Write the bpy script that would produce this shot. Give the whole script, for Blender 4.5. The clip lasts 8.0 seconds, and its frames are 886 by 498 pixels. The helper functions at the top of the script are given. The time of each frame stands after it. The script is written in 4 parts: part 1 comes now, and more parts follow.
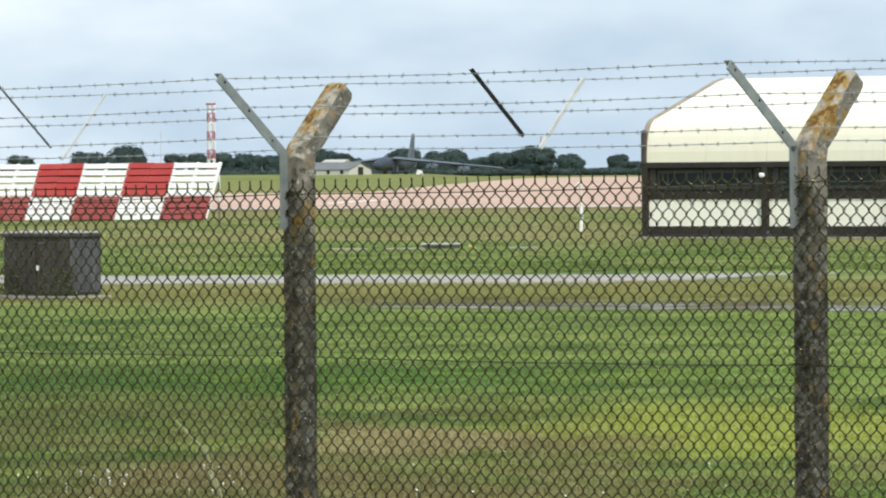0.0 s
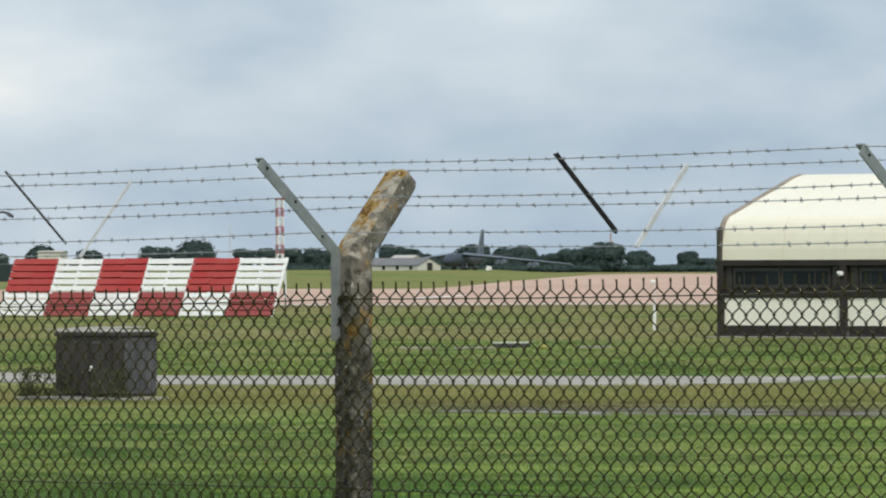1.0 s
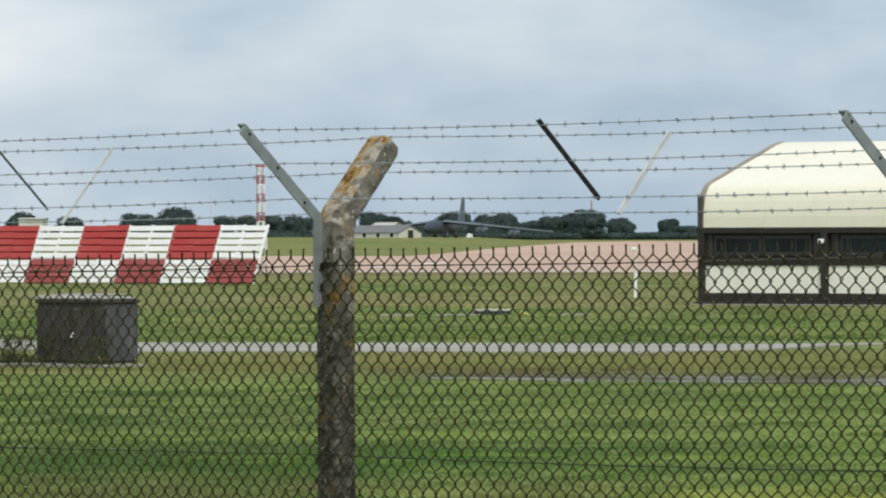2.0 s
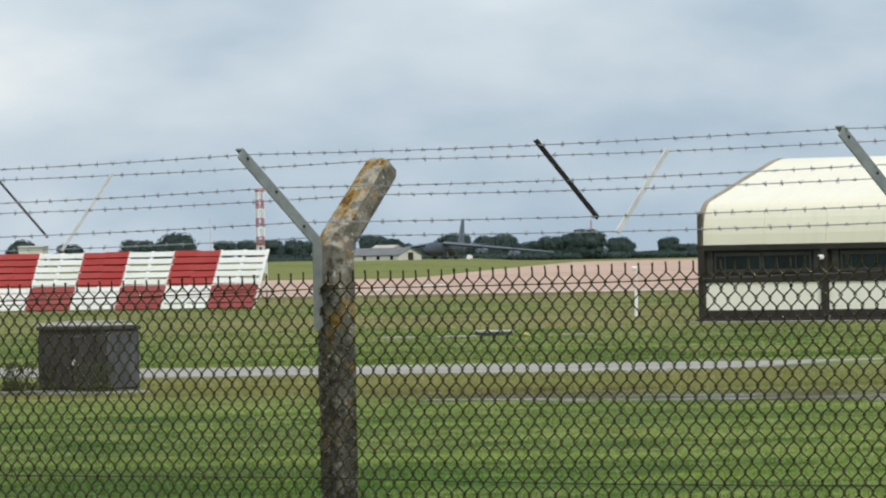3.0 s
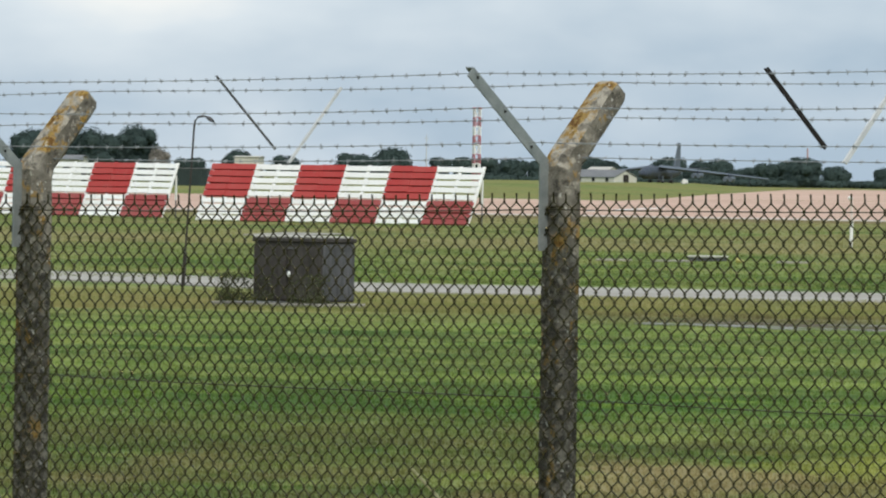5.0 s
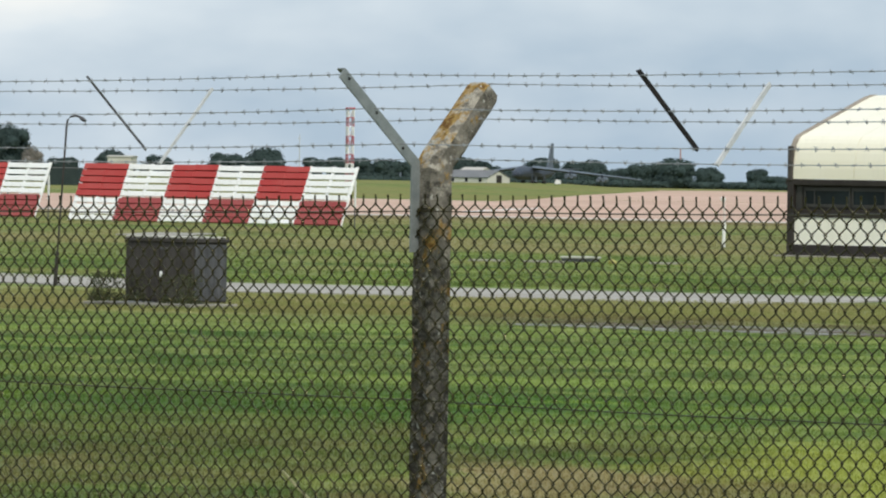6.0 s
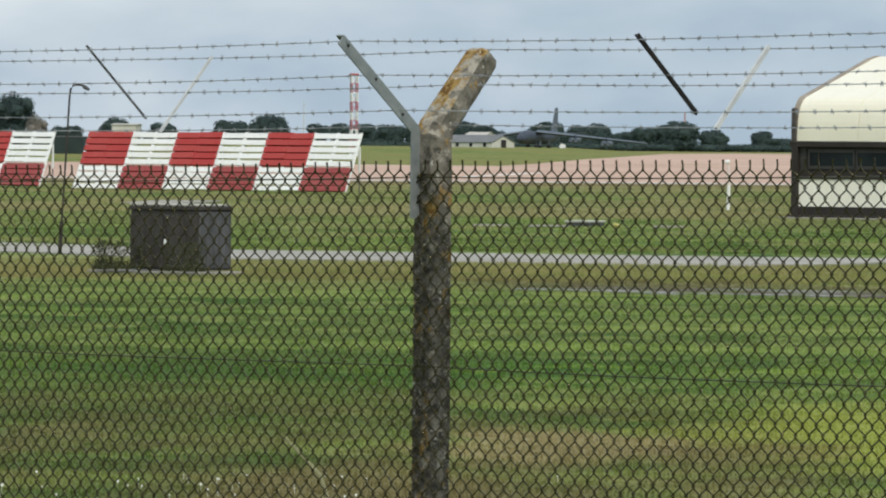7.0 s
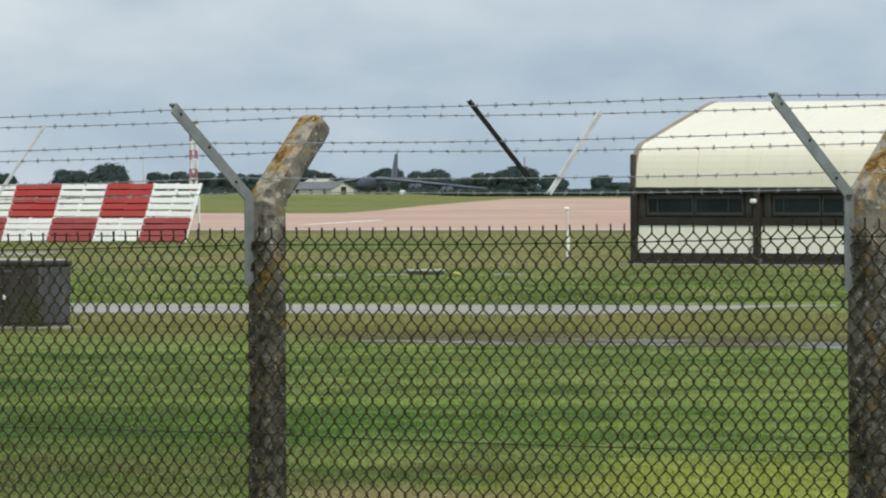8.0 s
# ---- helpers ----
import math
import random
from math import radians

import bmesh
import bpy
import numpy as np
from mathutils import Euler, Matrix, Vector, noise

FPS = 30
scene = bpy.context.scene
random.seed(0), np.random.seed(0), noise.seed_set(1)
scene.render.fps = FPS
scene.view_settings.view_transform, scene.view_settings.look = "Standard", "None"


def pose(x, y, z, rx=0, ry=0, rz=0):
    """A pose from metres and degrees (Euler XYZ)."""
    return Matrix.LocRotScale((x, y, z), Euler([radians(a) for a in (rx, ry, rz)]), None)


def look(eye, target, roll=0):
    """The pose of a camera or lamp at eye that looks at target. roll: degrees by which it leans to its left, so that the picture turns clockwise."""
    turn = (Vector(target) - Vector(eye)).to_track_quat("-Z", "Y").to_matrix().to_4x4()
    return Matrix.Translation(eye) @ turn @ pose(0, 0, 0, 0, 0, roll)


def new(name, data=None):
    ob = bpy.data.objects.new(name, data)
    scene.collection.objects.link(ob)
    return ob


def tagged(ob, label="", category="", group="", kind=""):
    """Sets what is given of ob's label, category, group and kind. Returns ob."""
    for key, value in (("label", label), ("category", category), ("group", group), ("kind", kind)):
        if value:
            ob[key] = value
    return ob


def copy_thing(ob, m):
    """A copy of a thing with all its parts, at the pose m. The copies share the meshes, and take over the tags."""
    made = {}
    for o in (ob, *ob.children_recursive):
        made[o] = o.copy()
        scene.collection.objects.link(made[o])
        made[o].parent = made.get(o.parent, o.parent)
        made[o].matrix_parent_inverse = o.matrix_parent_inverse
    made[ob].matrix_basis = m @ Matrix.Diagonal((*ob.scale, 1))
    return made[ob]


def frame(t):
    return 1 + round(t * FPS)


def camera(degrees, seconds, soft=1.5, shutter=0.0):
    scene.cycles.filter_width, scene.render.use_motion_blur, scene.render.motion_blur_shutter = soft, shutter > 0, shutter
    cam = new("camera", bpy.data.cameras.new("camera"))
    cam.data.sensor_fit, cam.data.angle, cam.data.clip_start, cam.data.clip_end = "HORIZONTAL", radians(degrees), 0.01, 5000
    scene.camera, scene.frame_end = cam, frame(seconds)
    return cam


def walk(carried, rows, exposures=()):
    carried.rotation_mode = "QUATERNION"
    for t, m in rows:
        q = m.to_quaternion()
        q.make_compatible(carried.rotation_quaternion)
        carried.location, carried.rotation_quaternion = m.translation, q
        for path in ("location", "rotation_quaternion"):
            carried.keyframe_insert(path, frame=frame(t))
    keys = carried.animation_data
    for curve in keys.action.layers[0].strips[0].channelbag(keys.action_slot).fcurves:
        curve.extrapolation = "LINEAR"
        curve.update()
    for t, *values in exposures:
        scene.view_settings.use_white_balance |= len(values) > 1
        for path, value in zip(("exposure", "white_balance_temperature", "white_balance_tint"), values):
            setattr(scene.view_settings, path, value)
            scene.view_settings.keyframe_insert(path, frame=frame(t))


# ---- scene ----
cam = camera(7.176, 8.0, soft=2.1)
PATH = [
    (0, look((0.047, -4.403, 1.843), (-0.205, 95.590, 0.734), -0.430)),
    (0.1, look((0.030, -4.350, 1.850), (-0.405, 95.646, 1.084), -0.426)),
    (0.2, look((0.010, -4.000, 1.860), (-0.665, 95.996, 1.518), -0.421)),
    (0.3, look((0.006, -0.500, 1.864), (-0.811, 99.496, 1.684), -0.417)),
    (0.4, look((0.006, -0.050, 1.864), (-0.978, 99.945, 1.766), -0.412)),
    (0.5, look((0.006, 0.071, 1.864), (-1.134, 100.064, 1.938), -0.408)),
    (0.7, look((0.004, 0.062, 1.864), (-1.175, 100.054, 2.208), -0.319)),
    (1, look((0.001, 0.048, 1.865), (-1.222, 100.040, 2.118), -0.186)),
    (1.2, look((-0.002, 0.096, 1.865), (-1.133, 100.090, 1.791), -0.008)),
    (2.3, look((-0.005, 0.038, 1.860), (-0.719, 100.035, 1.649), -0.309)),
    (2.5, look((-0.003, 0.025, 1.861), (-0.585, 100.023, 1.800), -0.509)),
    (2.8, look((-0.002, 0.023, 1.860), (-0.684, 100.021, 1.988), -0.815)),
    (3, look((-0.002, 0.022, 1.860), (-0.953, 100.018, 1.959), -1.018)),
    (3.2, look((-0.003, 0.038, 1.861), (-1.367, 100.028, 1.735), -1.110)),
    (3.5, look((-0.005, 0.061, 1.862), (-1.653, 100.047, 1.506), -1.248)),
    (3.8, look((-0.007, 0.033, 1.863), (-1.155, 100.026, 1.499), -0.662)),
    (4, look((-0.008, 0.014, 1.863), (-0.962, 100.009, 1.476), -0.271)),
    (4.2, look((-0.008, 0.014, 1.863), (-1.286, 100.005, 1.382), -0.271)),
    (5.3, look((-0.051, -0.036, 1.866), (-4.474, 99.860, 0.729), 1.138)),
    (5.5, look((-0.046, 0.040, 1.868), (-3.524, 99.973, 0.722), 1.352)),
    (5.7, look((-0.043, 0.042, 1.868), (-2.643, 100.002, 0.793), 1.219)),
    (5.9, look((-0.040, 0.044, 1.869), (-2.209, 100.015, 0.829), 1.086)),
    (6, look((-0.039, 0.045, 1.869), (-2.222, 100.016, 0.871), 1.020)),
    (6.3, look((-0.036, 0.055, 1.870), (-2.659, 100.017, 1.002), 0.665)),
    (6.5, look((-0.034, 0.062, 1.871), (-2.851, 100.018, 1.036), 0.428)),
    (6.7, look((-0.029, 0.045, 1.871), (-2.783, 100.003, 0.962), 0.454)),
    (6.9, look((-0.023, 0.029, 1.872), (-2.439, 99.992, 0.596), 0.479)),
    (7, look((-0.021, 0.021, 1.872), (-2.274, 99.985, 0.380), 0.491)),
    (7.1, look((-0.018, 0.031, 1.880), (-1.993, 99.995, 0.050), 0.487)),
    (7.3, look((-0.014, 0.051, 1.895), (-1.584, 100.016, -0.204), 0.479)),
    (7.5, look((-0.009, 0.070, 1.910), (-1.251, 100.046, 0.105), 0.470)),
    (7.7, look((-0.004, 0.041, 1.926), (-0.987, 100.028, 0.631), 0.249)),
    (8, look((0.003, -0.003, 1.948), (-0.001, 99.993, 1.118), -0.083)),
]
EXPOSURES = [(0.0, 0.55), (0.1, 0.4), (0.3, 0.15), (0.6, 0.11), (2.4, 0.15), (4.2, 0.14), (5.3, 0.20), (6.0, 0.20), (6.5, 0.14), (7.0, 0.12), (7.5, 0.22), (8.0, 0.08)]
walk(cam, PATH, EXPOSURES)

# ------------------------------------------------------------------ world and sun
SUN_FROM = Vector((0.25, -0.66, 0.77)).normalized()
world = bpy.data.worlds.new("sky")
scene.world = world
world.use_nodes = True
wn, wl = world.node_tree.nodes, world.node_tree.links
wn.clear()
w_out = wn.new("ShaderNodeOutputWorld")
w_bg = wn.new("ShaderNodeBackground")
w_sky = wn.new("ShaderNodeTexSky")
w_sky.sky_type, w_sky.sun_disc = "NISHITA", False
w_sky.sun_elevation = math.asin(SUN_FROM.z)
w_sky.sun_rotation = math.atan2(SUN_FROM.x, SUN_FROM.y)
w_dim = wn.new("ShaderNodeVectorMath")
w_dim.operation = "SCALE"
w_dim.inputs["Scale"].default_value = 0.07
wl.new(w_sky.outputs[0], w_dim.inputs[0])
w_co = wn.new("ShaderNodeTexCoord")
w_map = wn.new("ShaderNodeMapping")
w_map.inputs["Scale"].default_value = (17, 17, 40)
w_map.inputs["Location"].default_value = (0.3, 0.1, 0.35)
wl.new(w_co.outputs["Generated"], w_map.inputs[0])
w_n = wn.new("ShaderNodeTexNoise")
w_n.inputs["Scale"].default_value = 1.7
w_n.inputs["Detail"].default_value = 4
w_n.inputs["Roughness"].default_value = 0.48
wl.new(w_map.outputs[0], w_n.inputs["Vector"])
w_r = wn.new("ShaderNodeValToRGB")
w_r.color_ramp.elements[0].position, w_r.color_ramp.elements[0].color = 0.28, (0.42, 0.54, 0.665, 1)
w_r.color_ramp.elements[1].position, w_r.color_ramp.elements[1].color = 0.79, (0.705, 0.788, 0.858, 1)
w_r.color_ramp.elements.new(1.0).color = (0.89, 0.92, 0.925, 1)
w_sep = wn.new("ShaderNodeSeparateXYZ")
wl.new(w_co.outputs["Generated"], w_sep.inputs[0])
w_west = wn.new("ShaderNodeMapRange")
for slot, val in zip((1, 2, 3, 4), (-0.12, 0.06, 0.085, -0.105)):
    w_west.inputs[slot].default_value = val
wl.new(w_sep.outputs[0], w_west.inputs[0])
w_sum = wn.new("ShaderNodeMath")
w_sum.operation = "ADD"
wl.new(w_n.outputs["Fac"], w_sum.inputs[0])
wl.new(w_west.outputs[0], w_sum.inputs[1])
# a bluer band of sky just over the horizon
w_low = wn.new("ShaderNodeMapRange")
for slot, val in zip((1, 2, 3, 4), (0.004, 0.028, -0.10, 0.02)):
    w_low.inputs[slot].default_value = val
wl.new(w_sep.outputs[2], w_low.inputs[0])
w_both = wn.new("ShaderNodeMath")
w_both.operation = "ADD"
wl.new(w_sum.outputs[0], w_both.inputs[0])
wl.new(w_low.outputs[0], w_both.inputs[1])
w_sum = w_both
# two brighter clouds low over the trees
for (cx, cz), (rx, rz), gain in (((-0.080, 0.0235), (0.036, 0.014), 0.44), ((-0.002, 0.036), (0.050, 0.010), 0.12)):
    w_at = wn.new("ShaderNodeMapping")
    w_at.inputs["Scale"].default_value = (1 / rx, 0, 1 / rz)
    w_at.inputs["Location"].default_value = (-cx / rx, 0, -cz / rz)
    wl.new(w_co.outputs["Generated"], w_at.inputs[0])
    w_puff = wn.new("ShaderNodeTexGradient")
    w_puff.gradient_type = "SPHERICAL"
    wl.new(w_at.outputs[0], w_puff.inputs[0])
    w_gain = wn.new("ShaderNodeMath")
    w_gain.operation = "MULTIPLY_ADD"
    w_gain.inputs[1].default_value = gain
    wl.new(w_puff.outputs["Fac"], w_gain.inputs[0])
    wl.new(w_sum.outputs[0], w_gain.inputs[2])
    w_sum = w_gain
wl.new(w_sum.outputs[0], w_r.inputs[0])
w_mix = wn.new("ShaderNodeMix")
w_mix.data_type = "RGBA"
w_mix.inputs[0].default_value = 0.86
wl.new(w_dim.outputs[0], w_mix.inputs[6])
wl.new(w_r.outputs[0], w_mix.inputs[7])
wl.new(w_mix.outputs[2], w_bg.inputs[0])
w_bg.inputs[1].default_value = 0.95
wl.new(w_bg.outputs[0], w_out.inputs[0])

sun = new("sun", bpy.data.lights.new("sun", "SUN"))
sun.data.energy, sun.data.angle, sun.data.color = 2.2, radians(12), (1.0, 0.95, 0.86)
sun.matrix_world = look(SUN_FROM * 60, (0, 0, 0))

# ------------------------------------------------------------------ materials


class Mat:
    """A node material built up step by step."""

    def __init__(self, name, rough=0.8, metal=0.0, spec=0.3):
        self.m = bpy.data.materials.new(name)
        self.m.use_nodes = True
        self.n, self.l = self.m.node_tree.nodes, self.m.node_tree.links
        self.b = self.n["Principled BSDF"]
        self.b.inputs["Roughness"].default_value = rough
        self.b.inputs["Metallic"].default_value = metal
        self.b.inputs["Specular IOR Level"].default_value = spec
        self.geo = self.n.new("ShaderNodeNewGeometry")
        self.pos = self.geo.outputs["Position"]
        self.facing = self.geo.outputs["Normal"]
        self.obj = self.n.new("ShaderNodeTexCoord").outputs["Object"]

    def put(self, sock, value):
        if isinstance(value, (int, float)):
            sock.default_value = value
        elif isinstance(value, tuple):
            sock.default_value = (*value, 1) if len(value) == 3 else value
        else:
            self.l.new(value, sock)

    def noise(self, scale, detail=4, rough=0.55, stretch=None, at=None):
        t = self.n.new("ShaderNodeTexNoise")
        t.inputs["Scale"].default_value = scale
        t.inputs["Detail"].default_value = detail
        t.inputs["Roughness"].default_value = rough
        src = at or self.pos
        if stretch:
            mp = self.n.new("ShaderNodeMapping")
            mp.inputs["Scale"].default_value = stretch
            self.l.new(src, mp.inputs[0])
            src = mp.outputs[0]
        self.l.new(src, t.inputs["Vector"])
        return t.outputs["Fac"]

    def ramp(self, fac, lo, hi, a=0.0, b=1.0):
        r = self.n.new("ShaderNodeMapRange")
        r.inputs[1].default_value, r.inputs[2].default_value = lo, hi
        r.inputs[3].default_value, r.inputs[4].default_value = a, b
        self.put(r.inputs[0], fac)
        return r.outputs[0]

    def math(self, op, a, b=0.0):
        t = self.n.new("ShaderNodeMath")
        t.operation = op
        self.put(t.inputs[0], a)
        self.put(t.inputs[1], b)
        return t.outputs[0]

    def axis(self, i, at=None):
        s = self.n.new("ShaderNodeSeparateXYZ")
        self.l.new(at or self.pos, s.inputs[0])
        return s.outputs[i]

    def mix(self, fac, a, b, blend="MIX"):
        t = self.n.new("ShaderNodeMix")
        t.data_type, t.blend_type = "RGBA", blend
        self.put(t.inputs[0], fac)
        self.put(t.inputs[6], a)
        self.put(t.inputs[7], b)
        return t.outputs[2]

    def random(self):
        return self.n.new("ShaderNodeObjectInfo").outputs["Random"]

    def island(self):
        return self.geo.outputs["Random Per Island"]

    def color(self, c):
        self.put(self.b.inputs["Base Color"], c)
        return self

    def bump(self, height, strength=0.3, distance=0.01):
        t = self.n.new("ShaderNodeBump")
        t.inputs["Strength"].default_value, t.inputs["Distance"].default_value = strength, distance
        self.l.new(height, t.inputs["Height"])
        self.l.new(t.outputs[0], self.b.inputs["Normal"])
        return self


def plain(name, a, b, scale, rough=0.7, metal=0.0, spec=0.3, fine=None, bump=0.0):
    """Two tones mixed by a coarse and a fine noise."""
    m = Mat(name, rough, metal, spec)
    c = m.mix(m.ramp(m.noise(scale), 0.35, 0.65), a, b)
    f = m.noise(fine or scale * 9, 3)
    c = m.mix(m.ramp(f, 0.3, 0.7, 0, 0.35), c, tuple(v * 0.6 for v in a))
    m.color(c)
    if bump:
        m.bump(f, bump, 0.005)
    return m.m


def grass_colour(m):
    """The field's greens: mown rows, straw strips, a sour yellow patch and bare thatch."""
    x, y = m.axis(0), m.axis(1)
    flat = (1, 1, 0)
    big = m.noise(0.05, 4, 0.6, flat)
    mid = m.noise(0.30, 5, 0.65, flat)
    rows = m.noise(1.0, 4, 0.6, (0.13, 0.24, 0))
    blotch = m.noise(1.0, 5, 0.68, (1.3, 0.62, 0))
    c = m.mix(m.ramp(rows, 0.44, 0.56), (0.056, 0.120, 0.020), (0.210, 0.295, 0.070))
    c = m.mix(m.math("MULTIPLY", m.ramp(mid, 0.42, 0.62, 0, 0.65), m.ramp(y, 52, 74, 0.25, 1)), c, (0.245, 0.262, 0.098))
    c = m.mix(m.ramp(big, 0.50, 0.68, 0, 0.4), c, (0.060, 0.135, 0.022))
    c = m.mix(m.ramp(blotch, 0.50, 0.61, 0, 0.75), c, (0.275, 0.325, 0.105))
    c = m.mix(m.ramp(blotch, 0.47, 0.37, 0, 0.6), c, (0.062, 0.112, 0.024))
    swath = m.noise(1.0, 4, 0.6, (0.35, 0.55, 0))
    c = m.mix(m.ramp(swath, 0.50, 0.60, 0, 0.5), c, (0.060, 0.118, 0.026))
    wob = m.math("ADD", y, m.ramp(m.noise(0.25, 4, 0.6, flat), 0, 1, -9, 9))
    dry = m.math("MULTIPLY", m.ramp(wob, 90, 97), m.ramp(wob, 119, 110))
    c = m.mix(m.math("MULTIPLY", dry, m.ramp(mid, 0.3, 0.6, 0.4, 0.95)), c, (0.29, 0.265, 0.12))
    far_dry = m.math("MULTIPLY", m.ramp(wob, 150, 190), m.ramp(m.noise(0.12, 4, 0.6, (1, 0.28, 0)), 0.42, 0.58))
    c = m.mix(m.math("MULTIPLY", far_dry, m.ramp(y, 420, 330)), c, (0.24, 0.225, 0.098))
    px = m.math("MULTIPLY", m.math("SUBTRACT", x, 2.0), 0.52)
    py = m.math("MULTIPLY", m.math("SUBTRACT", y, 45.8), 0.17)
    rr = m.math("ADD", m.math("MULTIPLY", px, px), m.math("MULTIPLY", py, py))
    rr = m.math("ADD", rr, m.ramp(m.noise(0.9, 4, 0.6, flat), 0.3, 0.7, -0.5, 0.5))
    c = m.mix(m.ramp(rr, 1.1, 0.30, 0, 0.75), c, (0.355, 0.385, 0.078))
    streak = m.noise(1.0, 5, 0.65, (0.24, 0.085, 0))
    far_field = m.ramp(y, 118, 128)
    c = m.mix(m.math("MULTIPLY", far_field, m.ramp(streak, 0.50, 0.66, 0, 0.75)), c, (0.30, 0.29, 0.13))
    c = m.mix(m.math("MULTIPLY", far_field, m.ramp(streak, 0.48, 0.34, 0, 0.65)), c, (0.055, 0.105, 0.022))
    wob3 = m.math("ADD", y, m.ramp(m.noise(1.0, 4, 0.6, (0.12, 0.05, 0)), 0, 1, -32, 32))
    straw = m.math("MAXIMUM", m.math("MULTIPLY", m.ramp(wob3, 180, 190), m.ramp(wob3, 226, 214)), m.ramp(wob3, 284, 300))
    straw = m.math("MULTIPLY", straw, m.ramp(y, 420, 390))
    straw = m.math("MULTIPLY", straw, m.ramp(m.noise(1.0, 5, 0.7, (0.5, 0.12, 0)), 0.35, 0.6, 0.15, 0.8))
    c = m.mix(straw, c, (0.30, 0.265, 0.13))
    worn = m.math("ADD", y, m.math("ADD", m.math("MULTIPLY", x, 0.72), m.ramp(m.noise(1.0, 5, 0.65, (0.8, 0.3, 0)), 0, 1, -5, 5)))
    worn = m.math("MULTIPLY", m.ramp(worn, 89.5, 91.5), m.ramp(worn, 98.5, 95.0))
    worn = m.math("MULTIPLY", worn, m.ramp(m.noise(1.0, 4, 0.65, (1.6, 0.5, 0)), 0.38, 0.54, 0.25, 0.95))
    c = m.mix(m.math("MULTIPLY", worn, m.ramp(x, -2.6, -0.4)), c, (0.115, 0.085, 0.055))
    rim = m.math("MULTIPLY", m.ramp(wob, 312, 326), m.ramp(y, 420, 380))
    c = m.mix(m.math("MULTIPLY", rim, 0.7), c, (0.20, 0.145, 0.085))
    far_mix = m.math("MULTIPLY", m.ramp(m.noise(0.012, 5, 0.6, (1, 0.4, 0)), 0.36, 0.54), m.ramp(y, 380, 600))
    c = m.mix(m.math("MULTIPLY", far_mix, 0.75), c, (0.25, 0.225, 0.085))
    wob2 = m.math("ADD", y, m.ramp(m.noise(0.8, 3, 0.6, (0.5, 0.5, 0)), 0, 1, -5, 5))
    ragged = m.noise(1.0, 5, 0.65, (0.9, 0.35, 0))
    lush = m.math("MULTIPLY", m.ramp(wob2, 54.0, 56.5), m.ramp(wob2, 64.0, 60.0))
    lush = m.math("MULTIPLY", lush, m.ramp(x, 1.6, -0.6, 0.15, 0.85))
    c = m.mix(m.math("MULTIPLY", lush, m.ramp(ragged, 0.35, 0.5, 0.5, 1)), c, (0.045, 0.125, 0.018))
    lime = m.math("MULTIPLY", m.ramp(wob2, 57.6, 58.4), m.ramp(wob2, 60.4, 59.4))
    lime = m.math("MULTIPLY", lime, m.ramp(m.noise(0.5, 3, 0.5, flat), 0.42, 0.56, 0.05, 0.7))
    c = m.mix(lime, c, (0.20, 0.30, 0.045))
    thatch = m.math("MULTIPLY", m.ramp(wob2, 55.0, 52.5), m.ramp(x, 1.6, -0.3, 0.1, 0.8))
    thatch = m.math("MULTIPLY", thatch, m.ramp(ragged, 0.38, 0.58, 0.15, 0.9))
    c = m.mix(thatch, c, (0.150, 0.130, 0.056))
    # near grass turns darker green towards the left
    left_dark = m.math("MULTIPLY", m.ramp(x, -0.6, -2.2, 0, 0.38), m.math("MULTIPLY", m.ramp(wob2, 72, 60), m.ramp(wob2, 42, 50)))
    c = m.mix(left_dark, c, (0.070, 0.100, 0.022))
    fx, fy = m.math("MULTIPLY", m.math("ADD", x, 0.35), 1.1), m.math("MULTIPLY", m.math("SUBTRACT", y, 43.5), 0.30)
    faded = m.math("ADD", m.math("ADD", m.math("MULTIPLY", fx, fx), m.math("MULTIPLY", fy, fy)), m.ramp(ragged, 0.3, 0.7, 0.6, -0.6))
    c = m.mix(m.ramp(faded, 1.0, 0.4, 0, 0.7), c, (0.34, 0.27, 0.15))
    bare = m.math("ADD", m.noise(0.6, 5, 0.6, (0.7, 0.30, 0)), m.ramp(y, 40, 56, 0.10, -0.25))
    c = m.mix(m.ramp(bare, 0.55, 0.66, 0, 0.65), c, (0.200, 0.155, 0.080))
    return m.mix(1.0, c, (0.97, 0.97, 0.85), "MULTIPLY")


def make_grass():
    m = Mat("mown_grass", 0.9, spec=0.1)
    fine = m.noise(1.0, 5, 0.7, (9, 3.0, 9))
    c = grass_colour(m)
    c = m.mix(m.ramp(fine, 0.40, 0.70, 0.0, 0.32), c, (0.070, 0.090, 0.030))
    m.color(c).bump(fine, 0.4, 0.05)
    return m.m


def make_blades():
    m = Mat("grass_blades", 0.8, spec=0.12)
    c = grass_colour(m)
    isl = m.island()
    c = m.mix(m.ramp(isl, 0.55, 1.0, 0, 0.28), c, (0.30, 0.31, 0.14))
    c = m.mix(m.ramp(isl, 0.45, 0.0, 0, 0.2), c, (0.085, 0.125, 0.038))
    m.color(c)
    return m.m


